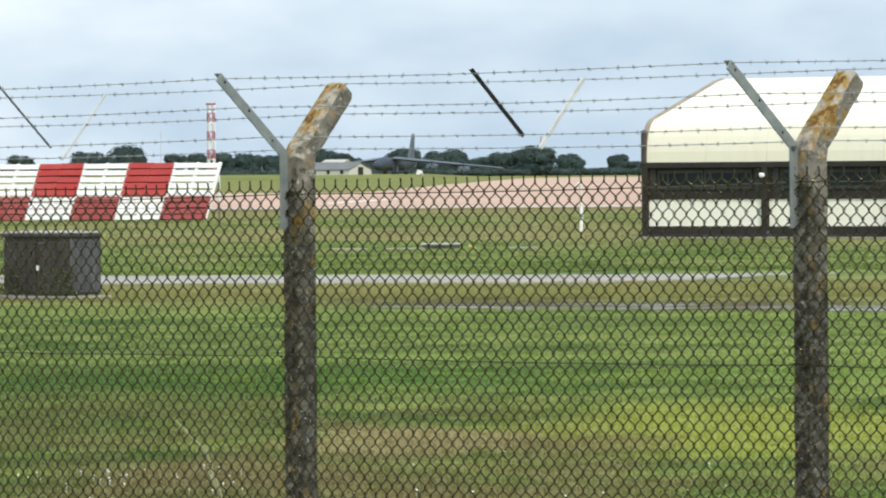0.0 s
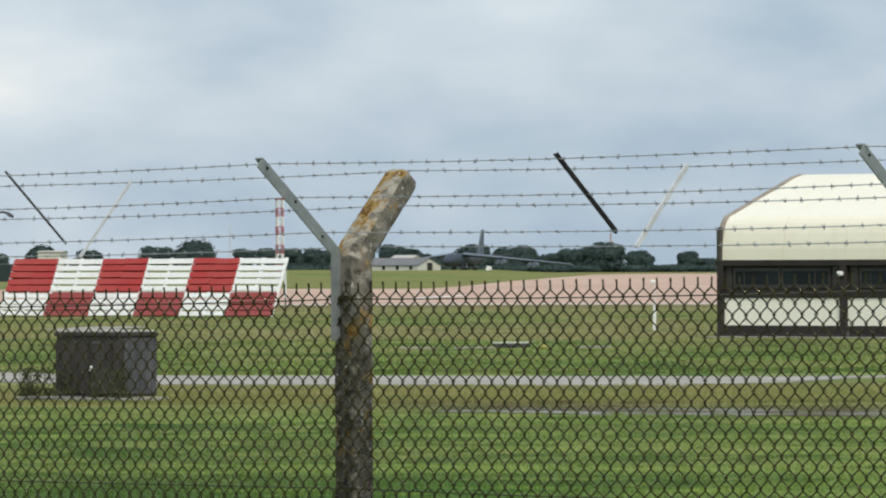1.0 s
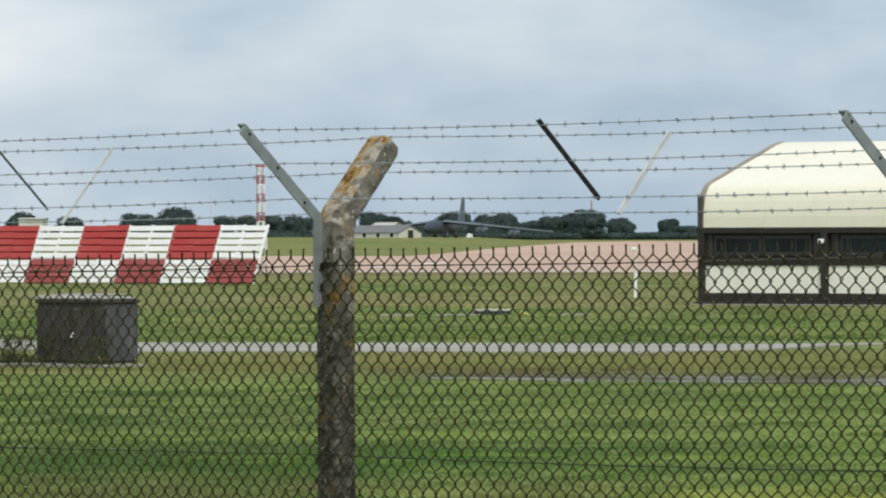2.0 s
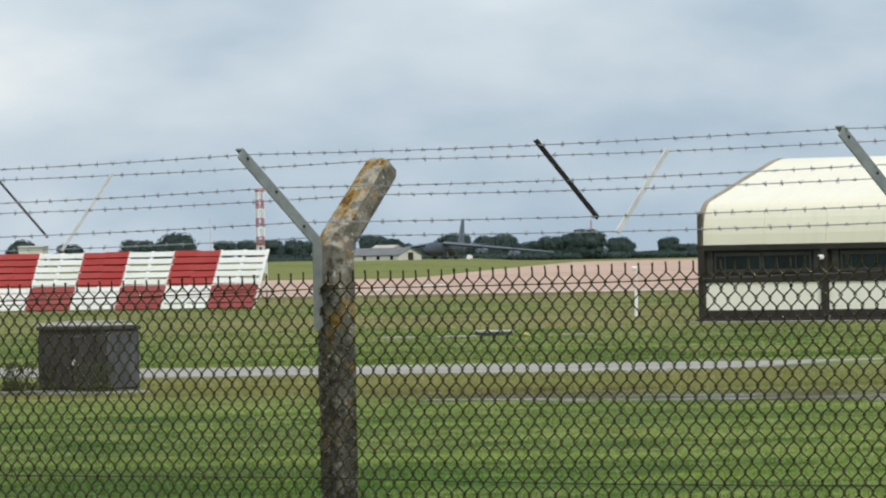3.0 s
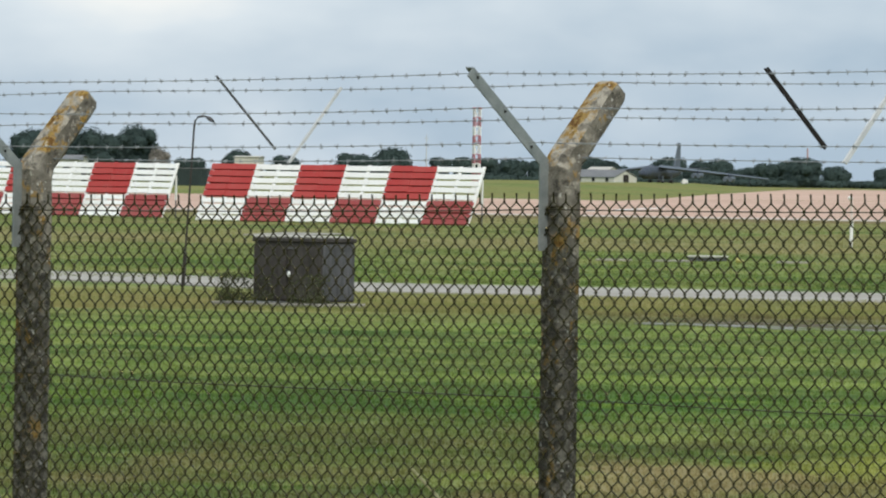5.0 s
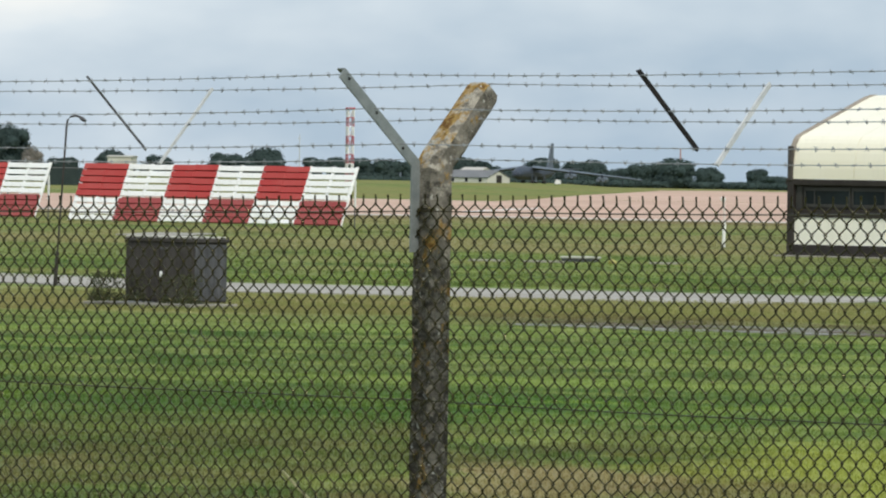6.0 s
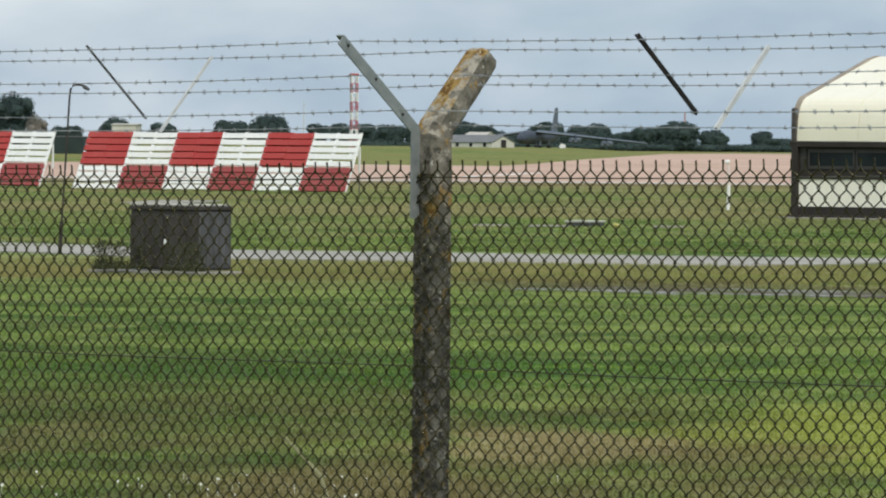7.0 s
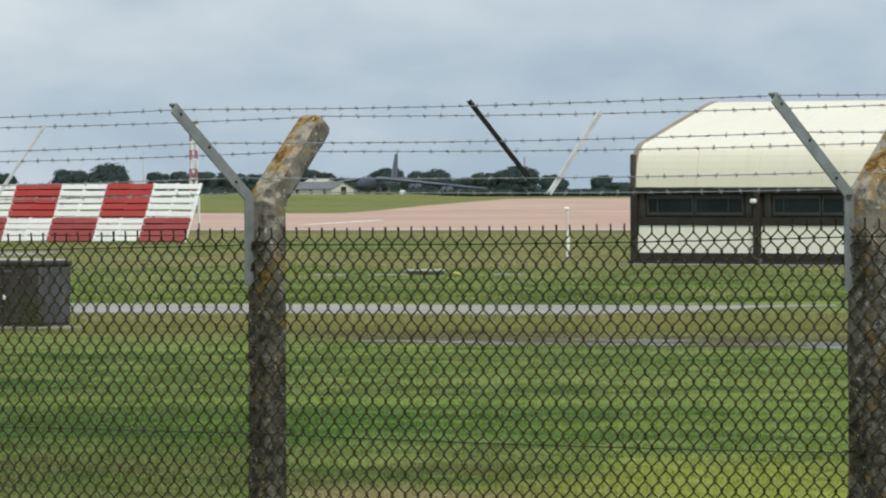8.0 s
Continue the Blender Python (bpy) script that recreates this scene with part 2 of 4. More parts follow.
def make_concrete_post():
    m = Mat("lichened_concrete", 0.92, spec=0.12)
    n = m.noise(9, 5)
    c = m.mix(m.ramp(n, 0.32, 0.68), (0.115, 0.103, 0.083), (0.29, 0.268, 0.222))
    z = m.axis(2)
    up = m.axis(2, m.facing)
    grime = m.noise(26, 6, 0.72)
    # dark mottling, denser on the lower shaft than near the top
    low_dark = m.math("ADD", grime, m.ramp(z, 1.25, 1.95, 0.045, -0.05))
    c = m.mix(m.ramp(low_dark, 0.48, 0.60, 0, 0.82), c, (0.034, 0.031, 0.026))
    # pale crust and orange lichen on upward faces; the paling also paints their stronger light
    crust_lit = m.math("ADD", m.noise(21, 6, 0.7), m.ramp(up, 0.0, 0.6, -0.03, 0.12))
    c = m.mix(m.ramp(crust_lit, 0.53, 0.63, 0, 0.75), c, (0.50, 0.46, 0.38))
    patch = m.math("ADD", m.noise(10, 6, 0.70, (1, 1.15, 0.8)), m.ramp(up, 0.0, 0.6, -0.05, 0.06))
    c = m.mix(m.ramp(patch, 0.515, 0.58, 0, 0.85), c, (0.38, 0.225, 0.045))
    c = m.mix(m.ramp(patch, 0.575, 0.63, 0, 0.85), c, (0.11, 0.050, 0.016))
    crumbs = m.noise(52, 4, 0.6)
    c = m.mix(m.math("MULTIPLY", m.ramp(crumbs, 0.50, 0.60, 0, 0.7), m.ramp(patch, 0.56, 0.62)), c, (0.46, 0.33, 0.10))
    c = m.mix(m.ramp(m.noise(46, 3, 0.5), 0.66, 0.70, 0, 0.85), c, (0.62, 0.61, 0.55))
    m.color(c).bump(m.math("ADD", grime, patch), 1.0, 0.016)
    return m.m


def make_painted(name, base, worn):
    m = Mat(name, 0.55, spec=0.35)
    c = m.mix(m.ramp(m.random(), 0, 1, 0, 0.35), base, worn)
    c = m.mix(m.ramp(m.noise(1.2, 5), 0.5, 0.75, 0, 0.5), c, worn)
    c = m.mix(m.ramp(m.noise(9, 4), 0.58, 0.75, 0, 0.35), c, (0.25, 0.2, 0.17))
    m.color(c)
    return m.m


def make_leaf(name, a, b):
    m = Mat(name, 1.0, spec=0.0)
    c = m.mix(m.island(), a, b)
    c = m.mix(m.ramp(m.random(), 0, 1, 0, 0.4), c, tuple(v * 0.8 for v in a))
    m.color(c)
    return m.m


def make_apron():
    m = Mat("pinkish_concrete", 1.0, spec=0.03)
    n = m.noise(0.035, 5, 0.6, (1, 0.25, 1))
    c = m.mix(m.ramp(n, 0.35, 0.65), (0.50, 0.345, 0.27), (0.61, 0.435, 0.345))
    c = m.mix(m.ramp(m.noise(0.6, 4, 0.6, (1, 0.2, 1)), 0.5, 0.8, 0, 0.4), c, (0.40, 0.30, 0.26))
    m.color(c)
    return m.m


def make_road():
    m = Mat("pale_road", 1.0, spec=0.03)
    c = m.mix(m.ramp(m.noise(0.6, 5, 0.6, (0.5, 1, 1)), 0.35, 0.65), (0.34, 0.32, 0.28), (0.43, 0.41, 0.37))
    c = m.mix(m.ramp(m.noise(5, 4), 0.5, 0.8, 0, 0.4), c, (0.25, 0.24, 0.22))
    m.color(c)
    return m.m


def make_track():
    m = Mat("worn_grey_track", 0.9, spec=0.05)
    wet = m.noise(1.0, 5, 0.6, (0.45, 0.55, 1))
    c = m.mix(m.ramp(wet, 0.42, 0.56), (0.105, 0.082, 0.058), (0.29, 0.29, 0.275))
    c = m.mix(m.ramp(m.noise(1.0, 5, 0.7, (2.2, 0.8, 1)), 0.50, 0.60, 0, 0.9), c, (0.13, 0.165, 0.045))
    m.color(c)
    return m.m


def make_streaked(name, a, b):
    """Old paint with rain streaks running down it."""
    m = Mat(name, 0.6, spec=0.3)
    c = m.mix(m.ramp(m.noise(4, 4), 0.35, 0.65), a, b)
    c = m.mix(m.ramp(m.noise(1.0, 5, 0.65, (16, 16, 2.2)), 0.48, 0.66, 0, 0.7), c, tuple(v * 0.45 for v in a))
    c = m.mix(m.ramp(m.noise(1.0, 4, 0.6, (11, 11, 1.5)), 0.58, 0.72, 0, 0.5), c, tuple(min(v * 1.5, 1) for v in b))
    m.color(c)
    return m.m


def make_sheet(name, a, b, rough):
    """Coated sheet: nearly even, with faint rain streaks."""
    m = Mat(name, rough, spec=0.4)
    c = m.mix(m.ramp(m.noise(0.6, 4, 0.5), 0.35, 0.7), a, b)
    c = m.mix(m.ramp(m.noise(1.0, 4, 0.6, (5, 5, 0.5)), 0.5, 0.8, 0, 0.25), c, tuple(v * 0.8 for v in b))
    m.color(c)
    return m.m


GRASS = make_grass()
BLADES = make_blades()
POST = make_concrete_post()
GALV = plain("galvanised_steel", (0.235, 0.262, 0.260), (0.335, 0.360, 0.355), 14, 0.55, 0.35, 0.4)
DARKBAR = plain("near_black_steel", (0.010, 0.009, 0.008), (0.026, 0.021, 0.018), 20, 0.8)
GREYBAR = plain("dull_grey_steel", (0.075, 0.078, 0.08), (0.12, 0.12, 0.12), 20, 0.7)
PALEBAR = plain("pale_painted_steel", (0.54, 0.56, 0.565), (0.68, 0.69, 0.69), 14, 0.6)
LINK = plain("dull_fence_wire", (0.080, 0.069, 0.035), (0.134, 0.116, 0.066), 7, 0.24, 1.0, 0.5)
BARB = plain("weathered_barbed_wire", (0.30, 0.32, 0.335), (0.41, 0.425, 0.435), 9, 0.6, 0.3)
RED = make_painted("red_paint", (0.42, 0.042, 0.038), (0.47, 0.095, 0.082))
WHITE = make_painted("white_paint", (0.88, 0.88, 0.86), (0.74, 0.73, 0.69))
FADED_RED = make_painted("faded_red_paint", (0.33, 0.060, 0.058), (0.38, 0.11, 0.10))
BROWN = plain("dark_brown_steel", (0.026, 0.021, 0.018), (0.042, 0.035, 0.030), 1.5, 0.6)
CREAM = make_sheet("cream_cladding", (0.93, 0.88, 0.72), (0.90, 0.84, 0.67), 0.35)
PANEL = make_sheet("off_white_panel", (0.95, 0.92, 0.80), (0.91, 0.875, 0.74), 0.5)
GLASS = plain("dark_window_glass", (0.008, 0.012, 0.014), (0.020, 0.030, 0.034), 0.7, 0.08, spec=0.25)
BOXDARK = make_streaked("dark_brown_cabinet_paint", (0.042, 0.036, 0.032), (0.068, 0.060, 0.054))
BOXGREY = make_streaked("grey_cabinet_side", (0.075, 0.075, 0.080), (0.115, 0.115, 0.122))
SLAB = plain("rough_concrete", (0.30, 0.28, 0.24), (0.42, 0.40, 0.35), 2, 0.9)
YELLOW = plain("yellow_paint", (0.40, 0.36, 0.10), (0.46, 0.42, 0.15), 3, 0.6)
APRON = make_apron()
ROAD = make_road()
EDGE = plain("pale_shoulder_concrete", (0.58, 0.51, 0.46), (0.68, 0.62, 0.57), 0.3, 0.95, 0.0, 0.03)
# mast red paled in its colour to imitate haze over the distance
MASTRED = plain("hazy_mast_red", (0.50, 0.17, 0.19), (0.55, 0.25, 0.26), 1, 0.7)
PALESLAB = plain("bleached_concrete", (0.48, 0.46, 0.41), (0.58, 0.56, 0.51), 2, 0.9)
PALERED = plain("faded_red_steel", (0.42, 0.26, 0.26), (0.5, 0.36, 0.36), 1, 0.7)
MUD = make_track()
BARK = plain("bark", (0.05, 0.04, 0.03), (0.09, 0.075, 0.055), 2, 0.9)
# distance haze is mixed into this leaf green as a blue-grey cast
LEAF = make_leaf("hazy_foliage", (0.050, 0.074, 0.070), (0.066, 0.094, 0.083))
PALELEAF = make_leaf("pale_foliage", (0.12, 0.115, 0.095), (0.26, 0.24, 0.21))
WEED = make_leaf("weed_leaves", (0.05, 0.065, 0.030), (0.10, 0.10, 0.055))
STRAW = plain("dry_stalk", (0.50, 0.48, 0.26), (0.58, 0.55, 0.33), 10, 0.8)
PETAL = plain("white_petals", (0.75, 0.76, 0.68), (0.8, 0.8, 0.72), 10, 0.7)
PLANE = plain("dark_grey_airframe", (0.036, 0.046, 0.064), (0.055, 0.068, 0.090), 0.3, 0.5)
PLANELIGHT = plain("light_grey_airframe", (0.105, 0.13, 0.16), (0.14, 0.165, 0.195), 0.3, 0.5)
TIN = plain("grey_roof_sheet", (0.16, 0.165, 0.17), (0.22, 0.22, 0.22), 0.4, 0.6)
FARWALL = plain("pale_cream_wall", (0.60, 0.58, 0.50), (0.68, 0.66, 0.58), 0.3, 0.8)
BLACK = plain("black_rubber", (0.015, 0.015, 0.015), (0.03, 0.03, 0.03), 3, 0.8)

# ------------------------------------------------------------------ mesh helpers


def link(name, me, mat, parent=None, label="", matrix=None):
    ob = new(name, me)
    if mat and not me.materials:
        me.materials.append(mat)
    if parent:
        ob.parent = parent
    if matrix is not None:
        ob.matrix_basis = matrix
    if label:
        ob["label"] = label
    return ob


def part(name, bm, mat, parent=None, label="", matrix=None):
    me = bpy.data.meshes.new(name)
    bm.to_mesh(me)
    bm.free()
    return link(name, me, mat, parent, label, matrix)


def raw(name, verts, faces, mat, parent=None, label="", matrix=None):
    me = bpy.data.meshes.new(name)
    me.from_pydata([tuple(v) for v in verts], [], [tuple(f) for f in faces])
    return link(name, me, mat, parent, label, matrix)


def empty(name, m, label, category, group="", kind=""):
    ob = new(name)
    ob.matrix_basis = m
    return tagged(ob, label, category, group, kind)


def block(bm, size, at, bevel=0.0, m=None):
    """Adds a box of that size centred at `at`, with its edges bevelled."""
    r = bmesh.ops.create_cube(bm, size=1)
    vs = r["verts"]
    bmesh.ops.scale(bm, vec=size, verts=vs)
    if bevel:
        es = list({e for v in vs for e in v.link_edges})
        g = bmesh.ops.bevel(bm, geom=es, offset=bevel, segments=1, affect="EDGES")
        vs = list({v for f in g["faces"] for v in f.verts} | {v for v in vs if v.is_valid})
    if m is not None:
        bmesh.ops.transform(bm, matrix=m, verts=vs)
    bmesh.ops.translate(bm, vec=at, verts=vs)
    return bm


def box(size, at=(0, 0, 0), bevel=0.0, m=None):
    return block(bmesh.new(), size, at, bevel, m)


def tube(verts, faces, path, radius, sides=6, close=True):
    """Adds a tube along a path to lists of verts and faces; radius may be a list."""
    pts = [Vector(p) for p in path]
    n = len(pts)
    base = len(verts)
    for i, p in enumerate(pts):
        d = (pts[min(i + 1, n - 1)] - pts[max(i - 1, 0)]).normalized()
        a = d.orthogonal().normalized() if abs(d.z) > 0.9 else d.cross(Vector((0, 0, 1))).normalized()
        b = d.cross(a)
        r = radius[i] if isinstance(radius, (list, tuple)) else radius
        for k in range(sides):
            w = 2 * math.pi * k / sides
            verts.append(p + a * (math.cos(w) * r) + b * (math.sin(w) * r))
    for i in range(n - 1):
        for k in range(sides):
            k2 = (k + 1) % sides
            o = base + i * sides
            faces.append((o + k, o + k2, o + sides + k2, o + sides + k))
    if close:
        faces.append(tuple(base + k for k in reversed(range(sides))))
        faces.append(tuple(base + (n - 1) * sides + k for k in range(sides)))


def tube_part(name, path, radius, mat, parent=None, label="", sides=8, matrix=None):
    v, f = [], []
    tube(v, f, path, radius, sides)
    return raw(name, v, f, mat, parent, label, matrix)


def loft(rings, cap=True):
    """A skin over rings of equally many points."""
    v, f = [], []
    n = len(rings[0])
    for r in rings:
        v += [Vector(p) for p in r]
    for i in range(len(rings) - 1):
        for k in range(n):
            k2 = (k + 1) % n
            f.append((i * n + k, i * n + k2, (i + 1) * n + k2, (i + 1) * n + k))
    if cap:
        f.append(tuple(reversed(range(n))))
        f.append(tuple((len(rings) - 1) * n + k for k in range(n)))
    return v, f


def slab_mesh(name, near, far, z, mat, label="", category="", kind="structure", thick=0.05):
    """A flat strip between a near and a far edge, given as ground points, with a little thickness."""
    n = len(near)
    v = [(x, y, z) for x, y in near] + [(x, y, z) for x, y in far]
    v += [(x, y, z - thick) for x, y in near] + [(x, y, z - thick) for x, y in far]
    f = []
    for i in range(n - 1):
        f.append((i, i + 1, n + i + 1, n + i))
        f.append((2 * n + i, 2 * n + i + 1, i + 1, i))
        f.append((n + i, n + i + 1, 3 * n + i + 1, 3 * n + i))
    ob = raw(name, v, f, mat)
    return tagged(ob, label, category, "", kind)


# ------------------------------------------------------------------ ground, apron, road
ground = raw("ground", [(-4600, -600, 0), (4600, -600, 0), (4600, 4600, 0), (-4600, 4600, 0)], [(0, 1, 2, 3)], GRASS)
tagged(ground, "flat mown airfield grass, patchy green with dry straw strips", "grass", "", "structure")


def rise():
    """A barely perceptible swell of grass left of the apron."""
    xs = [-260 + i * 10 for i in range(28)]
    ys = [640 + j * 60 for j in range(32)]

    def ease(t):
        t = min(max(t, 0), 1)
        return t * t * (3 - 2 * t)
    v = []
    for yy in ys:
        for xx in xs:
            edge = 14 * (yy / 1600) - 12
            v.append((xx, yy, -0.05 + 1.05 * ease((yy - 640) / 900) * ease((edge - xx) / 22) * ease((xx + 258) / 60) * ease((2480 - yy) / 120)))
    n = len(xs)
    f = [(j * n + i, j * n + i + 1, (j + 1) * n + i + 1, (j + 1) * n + i) for j in range(len(ys) - 1) for i in range(n - 1)]
    ob = raw("grass_bank", v, f, GRASS)
    for p in ob.data.polygons:
        p.use_smooth = True
    tagged(ob, "low swell of green grass beyond the runway", "grass bank", "", "structure")


rise()
slab_mesh("runway", [(-420, 352), (-24, 352), (9, 344), (120, 335), (420, 330)],
          [(-420, 640), (-20, 610), (-8.9, 603), (-6, 690), (420, 900)], 0.012, APRON,
          "pale pink concrete runway beside the grass", "runway")
slab_mesh("runway_edge", [(-420, 351.4), (-24, 351.4), (9, 343.4), (120, 334.4), (420, 329.4)],
          [(-420, 360), (-24, 360), (9, 352), (120, 343), (420, 338)], 0.022, EDGE,
          "pale weathered concrete shoulder along the runway edge", "runway edge")
slab_mesh("apron", [(-6.4, 672), (2, 705), (60, 720), (420, 890)],
          [(-2.4, 900), (14, 1560), (34, 1760), (420, 1900)], 0.016, APRON,
          "wide pale pink concrete apron reaching to the trees", "apron")
slab_mesh("road", [(-60, 150), (-25, 128), (-11.5, 119.2), (-9.3, 116.6), (-7.6, 113.6), (-6, 112.4), (-1.7, 111.2), (2.2, 109.8), (4.2, 113.2), (5.4, 117.0), (6.6, 118.5)],
          [(-60, 163), (-25, 139), (-11.5, 128.6), (-9.3, 125.6), (-7.6, 122.4), (-6, 120.9), (-1.7, 119.8), (2.2, 118.4), (4.2, 118.3), (5.4, 118.5), (6.6, 118.8)], 0.02, ROAD,
          "pale grey perimeter road between strips of grass", "road")
slab_mesh("track", [(-1.2, 91.0), (0, 89.8), (0.8, 88.7), (1.7, 88.9), (3.6, 87.2), (6.5, 84.6), (12, 82)],
          [(-1.0, 91.8), (0, 92.4), (0.8, 92.2), (1.7, 92.4), (3.6, 91.0), (6.5, 88.8), (12, 86)], 0.012, MUD,
          "narrow worn grey track with wet patches in the grass", "track")

# ------------------------------------------------------------------ boundary fence
A = radians(44.2)
E = Vector((math.cos(A), -math.sin(A), 0))
NF = Vector((-math.sin(A), -math.cos(A), 0))
C0 = Vector((-0.665, 26.62, 0))
FENCE = Matrix(((-E.x, NF.x, 0, C0.x), (-E.y, NF.y, 0, C0.y), (0, 0, 1, 0), (0, 0, 0, 1)))
# in the fence's own frame: x along it, y out of it towards the path, z up
SPAN, FIRST, LAST = 3.0, -4, 4
PA = 0.056
FRONT = [(0.445, 2.250), (0.300, 2.126), (0.160, 1.996)]
BACK = [(-0.315, 2.230), (-0.180, 2.096), (-0.055, 1.946)]
FALL = 0.0137  # the fence line climbs gently towards one end


def concrete_post():
    ob = empty("fence_post", FENCE, "weathered cranked concrete fence post with orange lichen", "fence post", "posts of the boundary fence")
    c = 0.020

    def ring(cx, cy, cz, ax, rise):
        pts = [(-PA + c, -PA), (PA - c, -PA), (PA, -PA + c), (PA, PA - c), (PA - c, PA), (-PA + c, PA), (-PA, PA - c), (-PA, -PA + c)]
        j = [random.uniform(-0.0022, 0.0022) for _ in range(16)]
        wide = 0.013 if cz < 1.9 else 0.004
        return [(cx + (x - wide if x < 0 else x) + j[2 * i], cy + (y + j[2 * i + 1]) * ax, cz + y * rise) for i, (x, y) in enumerate(pts)]
    rings = [ring(0, 0, -0.35, 1, 0)]
    for i in range(1, 26):
        z = -0.35 + i * 0.088
        if z < 1.84:
            rings.append(ring(random.uniform(-0.0015, 0.0015), random.uniform(-0.0015, 0.0015), z, 1, 0))
    rings.append(ring(0, 0, 1.885, 1, 0.40))
    rings.append(ring(0, -0.022, 1.935, 0.90, 0.42))
    for i in range(8):
        t = i / 7
        slim = 1 - 0.09 * t
        rings.append([(x * slim, y, z) for x, y, z in ring(random.uniform(-0.001, 0.001), -0.06 - 0.188 * t, 1.977 + 0.208 * t, 0.84 - 0.10 * t, 0.52 + 0.11 * t)])
    rings.append([(x * 0.88, y, z) for x, y, z in ring(0, -0.262, 2.198, 0.68, 0.60)])
    rings.append([(x * 0.80, y, z) for x, y, z in ring(0, -0.270, 2.206, 0.56, 0.52)])
    v, f = loft(rings)
    raw("shaft", v, f, POST, ob)
    arm = bmesh.new()
    block(arm, (0.006, 0.044, 0.335), (0.011, PA + 0.022, 1.757))
    block(arm, (0.038, 0.006, 0.335), (0.030, PA + 0.004, 1.757))
    ln = math.hypot(0.385, 0.33)
    rot = Matrix.Rotation(-math.atan2(0.385, 0.33), 4, "X")
    block(arm, (0.006, 0.044, ln + 0.02), (0.011, PA + 0.020 + 0.192, 1.925 + 0.160), 0, rot)
    block(arm, (0.038, 0.006, ln + 0.02), (0.030, PA + 0.020 + 0.180, 1.925 + 0.175), 0, rot)
    steel = part("extension_arm", arm, GALV, ob, "galvanised angle-iron arm bolted to the post")
    for z in (1.68, 1.86):
        tube_part("bolt", [(0.03, PA + 0.004, z), (0.03, PA + 0.022, z)], 0.009, DARKBAR, steel)
    for y, z in FRONT:
        tube_part("wire_hole", [(0.0065, y - 0.012, z - 0.016), (0.0095, y - 0.012, z - 0.016)], 0.006, DARKBAR, steel)
    tube_part("tie_wire", [(-PA - 0.004, PA + 0.006, 1.755), (PA + 0.004, PA + 0.006, 1.753), (PA + 0.006, -PA - 0.004, 1.752), (-PA - 0.004, -PA - 0.004, 1.756), (-PA - 0.004, PA + 0.006, 1.755)], 0.003, LINK, ob)
    tube_part("tie_wire", [(-PA - 0.004, PA + 0.006, 1.035), (PA + 0.004, PA + 0.006, 1.033)], 0.003, LINK, ob)
    return ob


first_post = concrete_post()
LEAN = [0.2, -0.3, 0.25, -0.15, 0.0, 0.3, -0.2, 0.15, 0.0]
for k in range(FIRST, LAST + 1):
    m = FENCE @ pose(-k * SPAN + {-1: 0.075, 1: 0.012}.get(k, 0.0), 0, {-1: -0.041, 1: 0.008}.get(k, k * 0.012), LEAN[k + 4] * 0.5, LEAN[k + 4], 0)
    if k == FIRST:
        first_post.matrix_basis = m
    else:
        copy_thing(first_post, m)

# chain link: pickets that zigzag and hook into one another, one panel a span
DW, DH = 0.0668, 0.0768


def hang(x):
    """How the mesh and its wires sink between two posts, and fall along the line."""
    u = (x % SPAN) / SPAN
    return -FALL * x - 0.036 * u * (1 - u)


def chain_panel():
    v, f = [], []
    nx = int(round(SPAN / (DW / 2)))
    step = SPAN / nx
    ny = int(1.80 / (DH / 2))
    s = 0.0033
    top = 1.778
    for i in range(nx):
        x0 = i * step
        path = []
        for j in range(ny + 1):
            right = (i + j) % 2 == 0
            x = x0 + (step + 0.002 if right else -0.002)
            path.append((x + random.uniform(-0.0015, 0.0015), 0.0045 if right else -0.0045, hang(x) + top - j * DH / 2 + 0.0055))
            path.append((path[-1][0], -path[-1][1], path[-1][2] - 0.011))
        nx0 = x0 + (step if i % 2 == 0 else 0)
        path = [(nx0 + random.uniform(-0.003, 0.003), 0.001, hang(nx0) + top + 0.031 + random.uniform(-0.002, 0.002)), (nx0, -0.001, hang(nx0) + top + 0.010)] + path[1:]
        base = len(v)
        pts = [Vector(p) for p in path]
        for j, p in enumerate(pts):
            d = (pts[min(j + 1, len(pts) - 1)] - pts[max(j - 1, 0)]).normalized()
            side = d.cross(Vector((0, 1, 0))).normalized()
            out = side.cross(d)
            v += [p + side * (s * math.cos(q * math.pi / 3)) + out * (s * math.sin(q * math.pi / 3)) for q in range(6)]
        for j in range(len(pts) - 1):
            o = base + j * 6
            for q in range(6):
                q2 = (q + 1) % 6
                f.append((o + q, o + q2, o + 6 + q2, o + 6 + q))
    return v, f


pv, pf = chain_panel()
panel_mesh = bpy.data.meshes.new("chain_link_panel")
panel_mesh.from_pydata([tuple(p) for p in pv], [], pf)
panel_mesh.shade_smooth()
for k in range(FIRST, LAST):
    ob = link("chain_link_panel", panel_mesh, LINK, matrix=FENCE @ pose(k * SPAN, PA + 0.012, -FALL * k * SPAN))
    tagged(ob, "dark weathered chain-link mesh stretched between concrete posts", "fence mesh", "panels of chain-link mesh", "stuff")


def wire_path(y, z, sag, step=0.25, lift=0.0):
    pts = []
    n = int((LAST - FIRST) * SPAN / step)
    for i in range(n + 1):
        x = FIRST * SPAN + i * step
        u = (x % SPAN) / SPAN
        pts.append((x, y + 0.004 * noise.noise((x * 0.7, y * 9, z * 5)), z - sag * 4 * u * (1 - u) - (lift if x < 0 or not lift else max(lift, 0.0125)) * x + 0.006 * noise.noise((x * 0.5, z * 7, 3))))
    return pts


